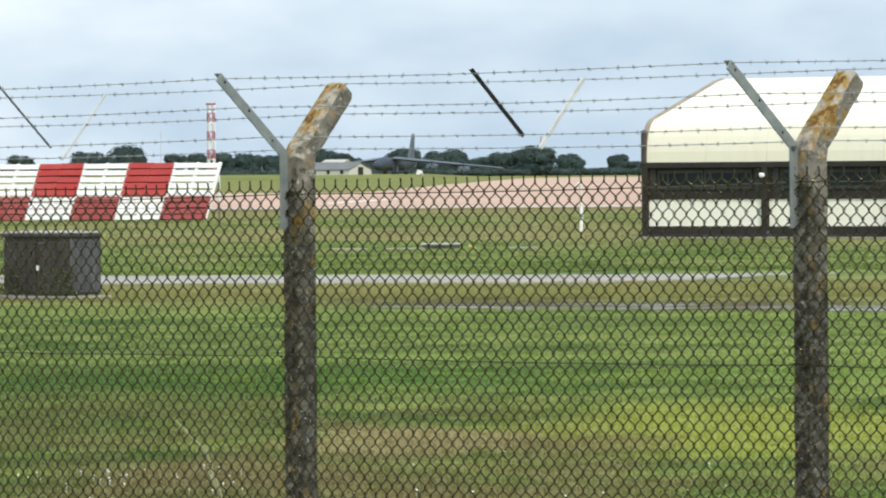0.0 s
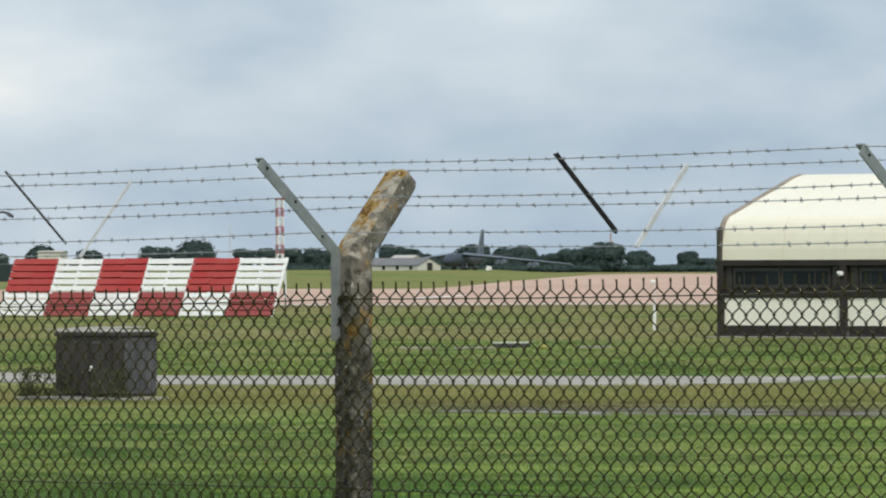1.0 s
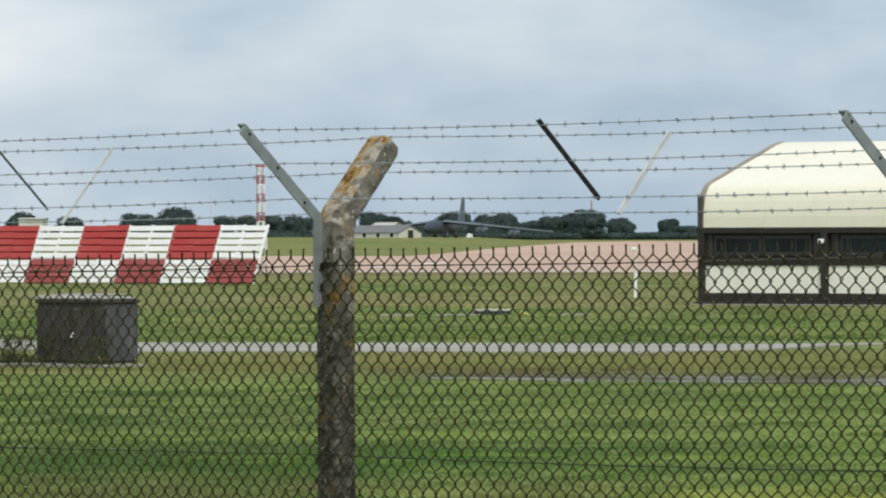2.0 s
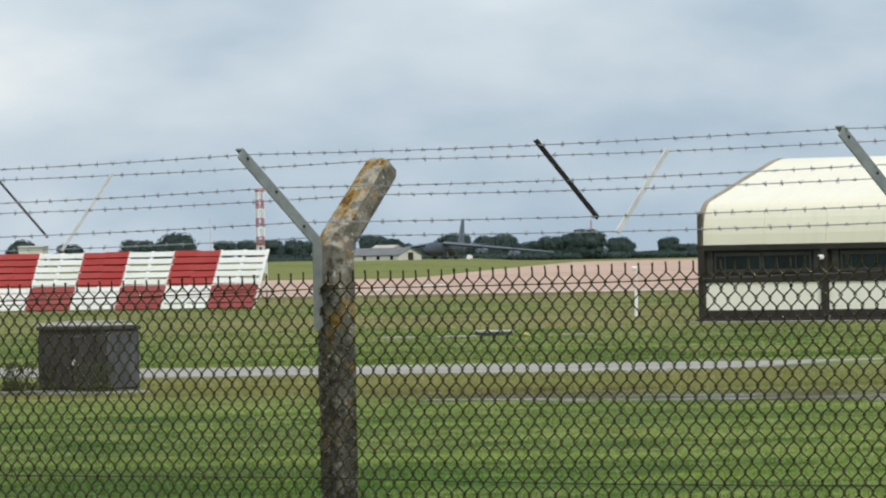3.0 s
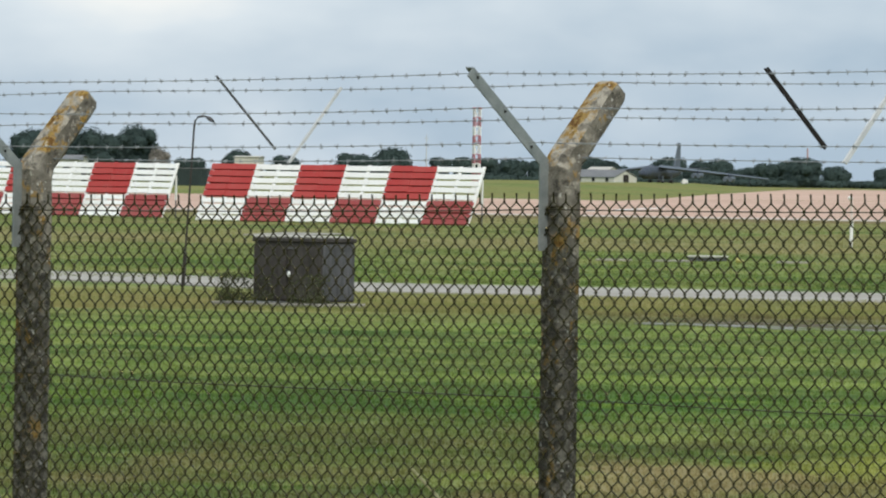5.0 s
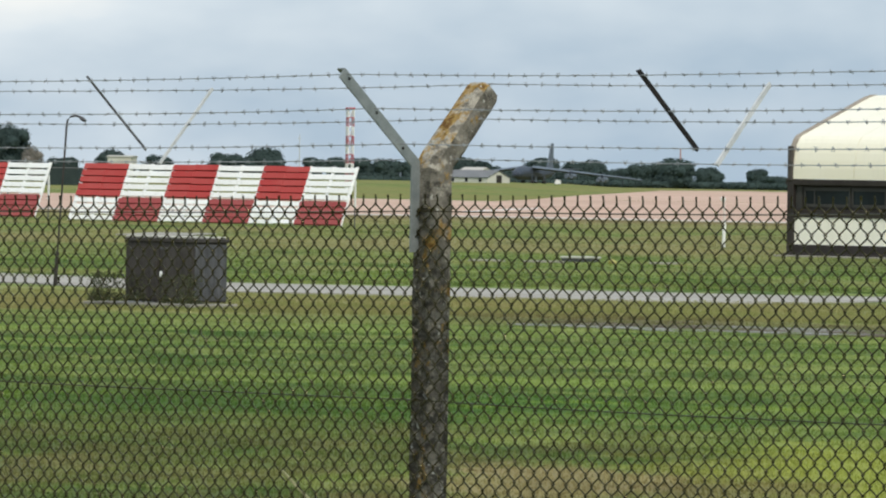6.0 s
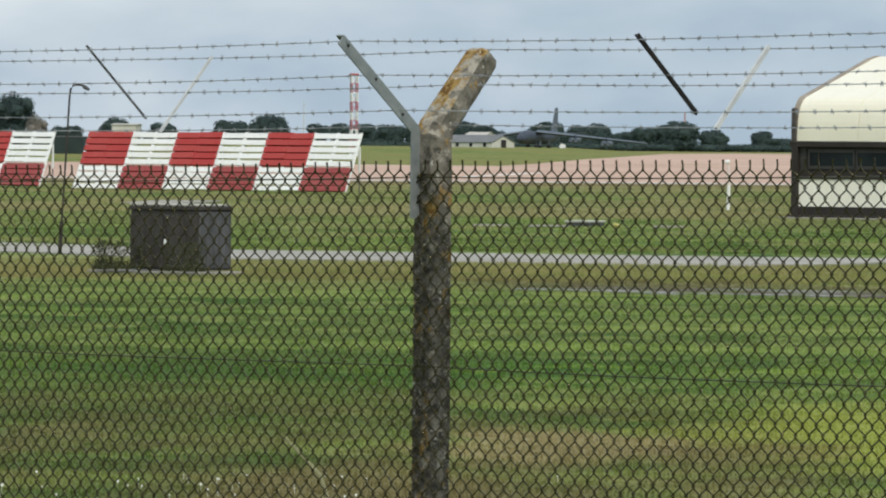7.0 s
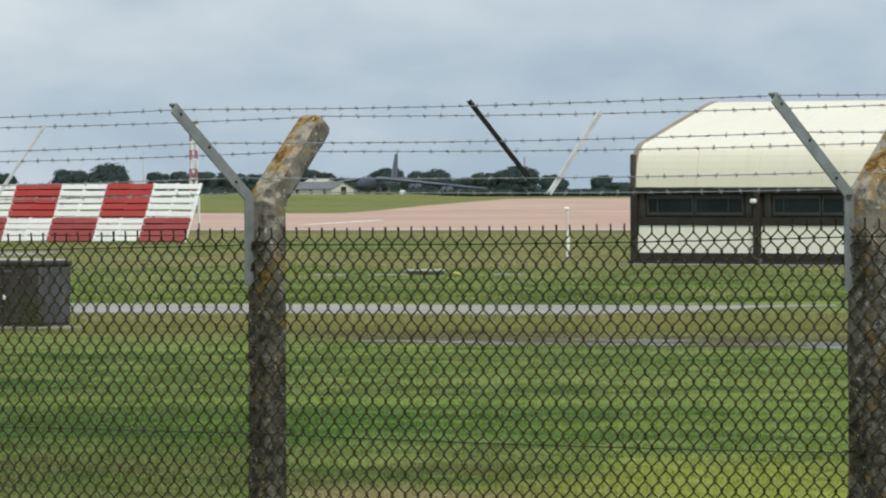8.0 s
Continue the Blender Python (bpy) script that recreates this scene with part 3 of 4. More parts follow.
def barbed_wire(y, z, seed, lift):
    rnd = random.Random(seed)
    path = wire_path(y, z, 0.010, 0.1, lift)
    v, f = [], []
    tube(v, f, path, 0.0019, 5)
    ob = raw("barbed_wire", v, f, BARB, matrix=FENCE)
    tagged(ob, "weathered barbed wire strand stretched along the fence top", "barbed wire", "barbed wire strands")
    v, f = [], []
    x = 0.03 + rnd.random() * 0.1
    length = (LAST - FIRST) * SPAN
    while x < length - 0.05:
        i = int(x / 0.1)
        p = Vector(path[i]).lerp(Vector(path[min(i + 1, len(path) - 1)]), x / 0.1 - i)
        tube(v, f, [p + Vector((-0.006, 0, 0)), p + Vector((0.006, 0, 0))], 0.0036, 5)
        for q in range(2):
            w = rnd.uniform(0, math.pi)
            d = Vector((rnd.uniform(-0.35, 0.35), math.cos(w), math.sin(w) + 0.2)).normalized() * 0.0105
            o = Vector((0.004 if q else -0.004, 0, 0))
            tube(v, f, [p + o - d, p + o + d], 0.0013, 4)
        x += rnd.uniform(0.078, 0.098)
    tagged(raw("barbing", v, f, BARB, ob), kind="stuff")


for i, (y, z) in enumerate(FRONT):
    barbed_wire(y, z, 11 + i, (0.007, 0.006, 0.004)[i])
for i, (y, z) in enumerate(BACK):
    barbed_wire(y, z, 31 + i, (0.006, 0.005, 0.003)[i])
for z, climb in ((1.745, FALL), (1.035, 0.0), (0.12, 0.0)):
    v, f = [], []
    tube(v, f, wire_path(PA + 0.014, z, 0.009, 0.25, climb), 0.0026, 5)
    tagged(raw("line_wire", v, f, LINK, matrix=FENCE), "dark straining wire threaded along the chain-link mesh", "wire", "straining wires")


def dropper(name, rows, mat, x, width, label, over=0.03):
    """A flat bar that spaces three wires half way between two posts."""
    (y0, z0), (y1, z1) = rows[0], rows[-1]
    d = Vector((0, y1 - y0, z1 - z0))
    a, b = Vector((0, y0, z0)) - d * over, Vector((0, y1, z1)) + d * 0.07
    mid, ln = (a + b) / 2, (b - a).length
    ang = math.atan2(d.y, -d.z)
    bm = bmesh.new()
    block(bm, (0.005, width, ln), mid, 0, Matrix.Rotation(ang, 4, "X"))
    block(bm, (width * 0.8, 0.005, ln), mid + Vector((width * 0.4, 0, 0)), 0, Matrix.Rotation(ang, 4, "X"))
    ob = part(name, bm, mat, matrix=FENCE @ pose(-x, 0, 0))
    tagged(ob, label, "wire spacer", "spacers between the posts")


for k in range(FIRST, LAST):
    lift = (0.006 if k >= 0 else 0.0125) * (k * SPAN + 1.5)
    dropper("wire_spacer", [(y, z + lift) for y, z in FRONT], GREYBAR if k == -1 else DARKBAR, k * SPAN + (1.55 if k == -1 else 1.505), 0.007 if k == -1 else 0.017, "dark angle-iron spacer clipped to three barbed wires")
    dropper("wire_spacer", [(y, z + lift) for y, z in BACK], PALEBAR, k * SPAN + 1.435, 0.012 if k == -1 else 0.019, "pale weathered steel spacer clipped to three barbed wires", -0.01)

# ------------------------------------------------------------------ red and white marker boards


def marker_board(m, length, label):
    """x along the board, y back, z up; the face leans back."""
    ob = empty("marker_board", m, label, "marker board", "red and white marker boards")
    lean, high = 1.02, 2.20
    sl = math.hypot(lean, high)
    tilt = Matrix.Rotation(-math.atan2(lean, high), 4, "X")
    cell = length / 6
    heights = [(i + 0.5) * 0.242 for i in range(4)] + [1.005 + (i + 0.5) * 0.279 for i in range(5)]
    rows = [0.180] * 4 + [0.204] * 5
    meshes = {}
    for r, (h, w) in enumerate(zip(heights, rows)):
        for c in range(6):
            red = (c + (r >= 4)) % 2 == (1)
            mat = (RED if r >= 4 else FADED_RED) if red else WHITE
            if red:
                w = 0.226 if r >= 4 else 0.196
            else:
                w = rows[r]
            keyname = (w, mat.name)
            if keyname not in meshes:
                bm = box((cell * 0.495, 0.085 if red else 0.045, w), (0, 0, 0), 0.006, tilt)
                me = bpy.data.meshes.new("slat")
                bm.to_mesh(me)
                bm.free()
                meshes[keyname] = me
            for half in (0.25, 0.75):
                drop = random.uniform(-0.010, 0.010)
                link("slat", meshes[keyname], mat, ob, matrix=pose((c + half) * cell, lean * h / sl + random.uniform(-0.008, 0.008), 0.05 + drop + high * h / sl, random.uniform(-1.2, 1.2) * (1 if r >= 4 else 5), random.uniform(-0.45, 0.45), 0))
    for c in range(6):
        h0, h1 = (0.0, 0.985) if c % 2 == 1 else (0.985, sl - 0.05)
        h = (h0 + h1) / 2
        part("backing", box((cell * 0.98, 0.012, h1 - h0), (0, 0, 0), 0, tilt), FADED_RED if c % 2 == 1 else RED, ob, matrix=pose((c + 0.5) * cell, lean * h / sl + 0.10, 0.05 + high * h / sl))
    for c in range(13):
        x = min(max(c * cell / 2, 0.03), length - 0.03)
        for tier, (h0, h1) in enumerate(((0.0, 0.985), (0.985, sl - 0.03))):
            red = c % 2 == 1 and (c // 2 + tier) % 2 == 1
            h = (h0 + h1) / 2
            part("batten", box((0.13, 0.05, h1 - h0), (0, 0, 0), 0, tilt), (RED if tier else FADED_RED) if red else WHITE, ob, matrix=pose(x, lean * h / sl + 0.042, 0.05 + high * h / sl))
    for c in range(0, 7):
        x = min(max(c * cell, 0.05), length - 0.05)
        part("prop", box((0.06, 0.06, 0.98), (0, 0, 0)), WHITE, ob, matrix=pose(x, lean - 0.06, 1.24))
        tube_part("leg", [(x, lean - 0.06, 0.80), (x, lean - 0.06, -0.05)], 0.024, GREYBAR, ob, "dark steel leg", sides=6)
    for z in (0.6, 1.6):
        part("rail", box((length - 0.1, 0.05, 0.07)), GREYBAR, ob, matrix=pose(length / 2, lean * z / high + 0.10, z))
    return ob


BETA = radians(35)


def board_at(x_right, y_right, length):
    """Right-hand bottom corner and length."""
    u = Vector((math.cos(BETA), -math.sin(BETA)))
    return pose(x_right - u.x * length, y_right - u.y * length, 0, 0, 0, -35)


marker_board(board_at(-9.54, 260.5, 12.95), 12.95, "red and white chequered slatted marker board leaning back on grass")
marker_board(board_at(-22.5, 281.0, 12.95), 12.95, "red and white chequered slatted board farther along the runway edge")

# ------------------------------------------------------------------ equipment cabinet
TH = 38


def cabinet():
    w, d, h = 1.28, 0.73, 0.94
    ob = empty("equipment_cabinet", pose(-5.67, 98.6, 0, 0, 0, -TH), "dark brown metal equipment cabinet on a low concrete plinth", "cabinet")
    # origin at the near corner; x runs to the left along the front as minus
    part("body", box((w - 0.02, d - 0.02, h - 0.10), (-w / 2, d / 2, h / 2 + 0.02), 0.012), BOXDARK, ob)
    # side sheet in a lighter grey than the brown front
    part("side_panel", box((0.012, d - 0.05, h - 0.16), (0.000, d / 2, h / 2 + 0.02), 0.004), BOXGREY, ob, "grey side sheet")
    for i in range(2):
        door = part("door", box((w / 2 - 0.03, 0.016, h - 0.20), (-w / 4 - i * w / 2, 0.0, h / 2 + 0.0), 0.005), BOXDARK, ob)
        part("handle", box((0.025, 0.03, 0.10), (-w / 2 + (0.05 if i == 0 else -0.05), -0.018, h / 2 + 0.12), 0.006), BOXDARK, door)
    part("label_plate", box((0.05, 0.012, 0.075), (-w / 2 + 0.06, -0.03, 0.46), 0.004), WHITE, ob, "small white plate")
    part("vent", box((0.16, 0.012, 0.03), (-w / 2 + 0.1, -0.012, h - 0.12), 0.003), BOXGREY, ob)
    part("lid", box((w + 0.03, d + 0.03, 0.06), (-w / 2, d / 2, h - 0.005), 0.012), BOXDARK, ob)
    part("lid_edge", box((w - 0.02, d - 0.02, 0.030), (-w / 2 - 0.02, d / 2, h + 0.039), 0.010), PALESLAB, ob, "thin pale layer on the lid")
    part("plinth", box((w + 0.75, d + 0.30, 0.08), (-w / 2 - 0.30, d / 2, 0.010), 0.012), SLAB, ob, "rough concrete plinth")
    return ob


cabinet()

# ------------------------------------------------------------------ cream and brown building
GA = 40


def building():
    ob = empty("airfield_building", pose(4.93, 184.2, 0, 0, 0, -GA), "long dark brown building with cream curved roof and off-white panels", "building")
    bay, n = 4.12, 4
    ln = bay * n
    dp = 6.8
    part("wall", box((ln - 0.1, dp - 0.3, 2.0), (ln / 2, dp / 2 + 0.05, 1.0)), BROWN, ob)
    part("plinth", box((ln + 0.16, dp + 0.2, 0.10), (ln / 2 - 0.02, dp / 2, 0.05), 0.02), BROWN, ob)
    part("base_rail", box((ln, 0.10, 0.24), (ln / 2, 0.02, 0.20), 0.01), BROWN, ob)
    part("top_beam", box((ln + 0.12, 0.16, 0.15), (ln / 2, 0.0, 1.94), 0.01), BROWN, ob)
    part("sill_rail", box((ln, 0.12, 0.20), (ln / 2, 0.02, 1.135), 0.01), BROWN, ob)
    for i in range(n + 1):
        part("column", box((0.20, 0.18, 1.98), (min(max(i * bay, 0.10), ln - 0.10), 0.0, 0.99), 0.012), BROWN, ob)
    for i in range(n):
        x0 = i * bay
        part("wall_panel", box((bay - 0.22, 0.05, 0.72), (x0 + bay / 2, 0.02, 0.67), 0.008), PANEL, ob, "off-white infill panel")
        win = part("window", box((bay - 0.2, 0.04, 0.62), (x0 + bay / 2, 0.085, 1.55)), BROWN, ob)
        for q in (0.30, bay - 0.30):
            part("jamb", box((0.20, 0.06, 0.62), (x0 + q, 0.055, 1.55), 0.008), SASH, ob)
        for j, (px, pw) in enumerate(((1.24, 1.44), (2.84, 1.50))):
            part("pane", box((pw, 0.02, 0.36), (x0 + px, 0.056, 1.55), 0.004), GLASS, win, "dark reflecting glass")
            sash = bmesh.new()
            for q in (-1, 1):
                block(sash, (0.050, 0.05, 0.54), (x0 + px + q * (pw / 2 + 0.020), 0.045, 1.55))
                block(sash, (pw, 0.05, 0.085), (x0 + px, 0.045, 1.55 + q * 0.215))
            block(sash, (0.028, 0.045, 0.36), (x0 + px + (-0.42 if j == 0 else 0.30), 0.045, 1.55))
            part("sash", sash, SASH, win)
    # roof: upright fascia, rounded shoulder, slope, ridge and the same behind
    prof = [(-0.06, 2.02)]
    prof += [(-0.055, 2.30), (-0.03, 2.52), (0.005, 2.70), (0.05, 2.85), (0.10, 2.96), (0.17, 3.06), (0.27, 3.15)]
    prof += [(dp / 2 - 0.3, 4.20), (dp / 2, 4.27), (dp / 2 + 0.3, 4.20)]
    prof += [(dp - q, z) for q, z in ((0.27, 3.15), (0.17, 3.06), (0.10, 2.96), (0.05, 2.85), (0.005, 2.70), (-0.03, 2.52), (-0.055, 2.30), (-0.06, 2.02))]
    seams = 2 * n
    for i in range(seams):
        a, b = 0.16 + i * (ln - 0.32) / seams, 0.16 + (i + 1) * (ln - 0.32) / seams - 0.012
        v, f = loft([[(x, y, z) for y, z in prof] for x in (a, b)])
        raw("roof_sheet", v, f, CREAM, ob)
    for x in (0.0, ln - 0.17):
        grow = [(y + (-0.016 if y < dp / 2 else 0.016), z + 0.016) for y, z in prof]
        v, f = loft([[(q, y, z) for y, z in grow] for q in (x, x + 0.17)])
        raw("verge_trim", v, f, TRIM, ob, "brown-grey verge trim")
        part("corner_post", box((0.17, 0.10, 0.92), (x + 0.085, -0.065, 2.42), 0.03), GUTTER, ob, "weathered grey-brown downpipe box")
    part("paving_strip", box((ln + 0.1, 0.40, 0.04), (ln / 2, -0.36, 0.02), 0.01), SLAB, ob, "pale concrete strip along the wall foot")
    lamp = part("wall_lamp", box((0.16, 0.14, 0.12), (bay - 0.02, -0.16, 1.66), 0.03), WHITE, ob, "white floodlight on a bracket")
    part("bracket", box((0.05, 0.16, 0.05), (bay - 0.02, -0.12, 1.56), 0.01), BROWN, lamp)
    part("meter_box", box((1.05, 0.5, 1.42), (9.35, -0.42, 0.76), 0.02), BOXDARK, ob, "dark cabinet against the wall")
    part("foot_lamp", box((0.10, 0.10, 0.14), (bay + 0.35, -0.35, 0.12), 0.03), GREYBAR, ob)
    return ob


SASH = plain("brown_window_frame", (0.042, 0.041, 0.038), (0.060, 0.058, 0.052), 2, 0.6)
GUTTER = plain("weathered_brown_box", (0.055, 0.047, 0.041), (0.10, 0.088, 0.078), 3, 0.7)
TRIM = plain("faded_brown_trim", (0.30, 0.25, 0.195), (0.38, 0.33, 0.27), 2, 0.7)
building()

# ------------------------------------------------------------------ small things on the grass


def white_post():
    ob = empty("marker_post", pose(3.63, 206, 0), "white painted marker post with a small cap in grass", "post")
    tube_part("shaft", [(0, 0, -0.1), (0.01, 0, 0.3), (0.02, 0, 0.74)], 0.050, WHITE, ob)
    tube_part("upper_shaft", [(0.02, 0, 0.70), (0.01, 0, 1.1), (-0.01, 0, 1.37)], 0.038, BLUSH, ob, "sun-faded pinkish upper part")
    part("cap", box((0.15, 0.12, 0.11), (-0.03, 0, 1.41), 0.03), WHITE, ob)


def cover_slab():
    ob = empty("concrete_cover", pose(-0.42, 163, 0, 0, 0, -25), "low concrete inspection cover standing in the grass", "cover")
    # dark grey base stands in for the shadow under the pale cover
    part("frame", box((0.60, 0.8, 0.08), (0, 0, 0.04), 0.01), BOXGREY, ob)
    part("cover", box((0.66, 0.86, 0.05), (0, 0, 0.105), 0.012), PALESLAB, ob)


def cone():
    ob = empty("yellow_marker", pose(0.30, 160, 0), "small yellow marker lying in the grass", "marker")
    v, f = [], []
    tube(v, f, [(-0.08, 0, 0.07), (0.02, 0, 0.05), (0.1, 0, 0.03)], [0.06, 0.05, 0.03], 8)
    raw("body", v, f, YELLOW, ob)


def kerb(x, y, w):
    ob = empty("concrete_kerb", pose(x, y, 0, 0, 0, -3), "flush pale concrete kerb in the mown grass", "kerb", "kerbs in the grass")
    part("edge", box((w, 0.45, 0.05), (0, 0, 0.02), 0.01), SLAB, ob)


def lamp_post():
    ob = empty("lamp_post", pose(-8.92, 115.75, 0, 0, 3.2, 0), "thin dark lamp post with a short curved neck", "lamp post")
    tube_part("base", [(0, 0, -0.1), (0, 0, 0.55)], 0.033, BROWN, ob)
    pts = [(0, 0, 0.5), (0, 0, 1.5), (0, 0, 2.62), (0.01, 0, 2.72), (0.05, 0, 2.78), (0.14, 0, 2.80), (0.25, 0, 2.78)]
    tube_part("pole", pts, 0.016, BROWN, ob)
    head = part("lamp_head", box((0.11, 0.07, 0.065), (0.25, 0, 2.76), 0.02, Matrix.Rotation(0.5, 4, "Y")), BOXGREY, ob)
    part("lens", box((0.025, 0.06, 0.045), (0.305, 0, 2.73), 0.008, Matrix.Rotation(0.5, 4, "Y")), GLASS, head)


BLUSH = plain("faded_pink_paint", (0.76, 0.63, 0.58), (0.82, 0.71, 0.66), 4, 0.7)
white_post()
cover_slab()
cone()


def paint_mark(corners):
    ob = raw("painted_line", [(x, y, 0.024) for x, y in corners], [tuple(range(len(corners)))], WHITE)
    tagged(ob, "worn white paint mark on the pink concrete", "line marking", "runway marks", "structure")


paint_mark([(-8.0, 398), (-7.4, 398), (-3.9, 456), (-4.0, 464), (-5.4, 446)])
paint_mark([(-14.9, 389), (-14.2, 389), (-14.2, 395), (-14.9, 395)])
kerb(-1.25, 160.5, 0.9)
kerb(-2.55, 160.7, 0.8)
kerb(1.5, 161, 0.7)
pad = empty("concrete_pad", pose(-13.15, 215, 0, 0, 0, -4), "pale concrete pad in the grass behind the cabinet", "pad")
part("edge", box((1.9, 9, 0.05), (0, 0, 0.02), 0.01), SLAB, pad)
lamp_post()

# ------------------------------------------------------------------ far masts, sheds and aircraft


def lattice_mast(x, y, h, w, bands):
    ob = empty("lattice_mast", pose(x, y, 0, 0, 0, 20), "red and white banded lattice mast beyond the runway", "mast")
    step = h / bands
    for b in range(bands):
        mat = MASTRED if (b + bands) % 2 == 0 else WHITE
        v, f = [], []
        z0, z1 = b * step, (b + 1) * step
        q = w / 2
        cs = [(-q, -q), (q, -q), (q, q), (-q, q)]
        for i in range(4):
            (ax, ay), (bx, by) = cs[i], cs[(i + 1) % 4]
            tube(v, f, [(ax, ay, z0), (ax, ay, z1)], 0.085, 6)
            tube(v, f, [(ax, ay, z0), (bx, by, z1)], 0.04, 5)
            tube(v, f, [(ax, ay, z1), (bx, by, z1)], 0.07, 5)
        raw("section", v, f, mat, ob)
    part("top_plate", box((w + 0.3, w + 0.3, 0.2), (0, 0, h), 0.04), RED, ob)


def thin_mast(x, y, h, mat, label, thick=1.0):
    ob = empty("antenna_mast", pose(x, y, 0), label, "antenna")
    tube_part("pole", [(0, 0, 0), (0, 0, h * 0.6), (0, 0, h)], [0.14 * thick, 0.10 * thick, 0.07 * thick], mat, ob, sides=6)
    part("crossbar", box((0.9, 0.08, 0.08), (0, 0, h * 0.92)), mat, ob)


def shed(name, x, y, w, d, eave, ridge, rot, wall, roof, label, windows=4):
    """A gabled shed, ridge along x."""
    ob = empty(name, pose(x, y, 0.9 if y > 1400 else 0.3, 0, 0, rot), label, "building", "low buildings beyond the runway")
    v = [(-w / 2, -d / 2, -0.2), (w / 2, -d / 2, -0.2), (w / 2, d / 2, -0.2), (-w / 2, d / 2, -0.2), (-w / 2, -d / 2, eave), (w / 2, -d / 2, eave), (w / 2, d / 2, eave), (-w / 2, d / 2, eave), (-w / 2, 0, ridge - 0.12), (w / 2, 0, ridge - 0.12)]
    raw("wall", v, [(0, 1, 5, 4), (1, 2, 6, 9, 5), (2, 3, 7, 6), (3, 0, 4, 8, 7)], wall, ob)
    for s in (-1, 1):
        a = math.atan2(ridge - eave, d / 2)
        sl = math.hypot(ridge - eave, d / 2) + 0.3
        part("roof", box((w + 0.5, sl, 0.14), (0, s * (d / 4 + 0.08), (eave + ridge) / 2), 0, Matrix.Rotation(-s * a, 4, "X")), roof, ob)
    for i in range(windows):
        win = part("window", box((0.9, 0.1, 0.9), (-w / 2 + (i + 0.5) * w / windows, -d / 2 - 0.02, eave * 0.55)), BROWN, ob)
        part("pane", box((0.7, 0.06, 0.7), (-w / 2 + (i + 0.5) * w / windows, -d / 2 - 0.06, eave * 0.55)), GLASS, win)
    part("door", box((0.1, 2.0, 2.0), (w / 2 + 0.02, 0.2, 1.0)), BROWN, ob)


lattice_mast(-31.8, 900, 10.6, 0.74, 9)
thin_mast(-59.4, 1400, 10.1, PALEBAR, "thin grey antenna mast beyond the runway")
thin_mast(28.2, 2450, 13.5, PALERED, "slender red and white mast behind the trees", 4.0)
shed("long_shed", -31.6, 1750, 17.4, 9.0, 1.4, 3.1, -38, FARWALL, TIN, "long low pale cream shed with grey roof")
shed("white_roof_shed", -37.5, 2150, 7.0, 8.0, 3.4, 4.5, -25, FARWALL, PALESLAB, "shed with a pale shiny roof behind the long shed", 2)


shed("cream_hut", -101.3, 1500, 5.2, 5, 4.4, 4.6, -10, FARWALL, PALESLAB, "small cream flat-roofed building among the far trees", 2)
shed("roadside_hut", -89.1, 960, 3.4, 4, 3.1, 3.6, -15, FARWALL, TIN, "small pale hut in front of large trees", 1)


def container():
    ob = empty("storage_container", pose(-68.3, 900, 0, 0, 0, -8), "dark green metal storage container beyond the runway", "container")
    part("body", box((4.7, 2.4, 2.3), (0, 0, 1.2), 0.04), CONTAINER, ob)
    for i in range(2):
        part("door", box((0.9, 0.05, 1.9), (0.3 + i * 0.95, -1.22, 1.15), 0.01), CONTAINER, ob)
    part("roof_edge", box((4.8, 2.5, 0.1), (0, 0, 2.38), 0.02), TIN, ob)


CONTAINER = plain("dark_green_paint", (0.022, 0.036, 0.034), (0.035, 0.050, 0.046), 0.5, 0.6)
container()


def revolve(path, sides=14):
    """Rings round the x axis: (x, radius_y, radius_z, z)."""
    rings = []
    for x, ry, rz, zc in path:
        rings.append([(x, ry * math.cos(2 * math.pi * k / sides), zc + rz * math.sin(2 * math.pi * k / sides)) for k in range(sides)])
    return loft(rings)


def wing_mesh(root, tip):
    """Root and tip as (x of the leading edge, y, z, chord, thickness)."""
    rings = []
    for t in (0, 0.33, 0.66, 1):
        x, y, z, c, th = (a + (b - a) * t for a, b in zip(root, tip))
        rings.append([(x, y, z), (x - c * 0.3, y, z + th / 2), (x - c, y, z), (x - c * 0.3, y, z - th / 2)])
    return loft(rings)


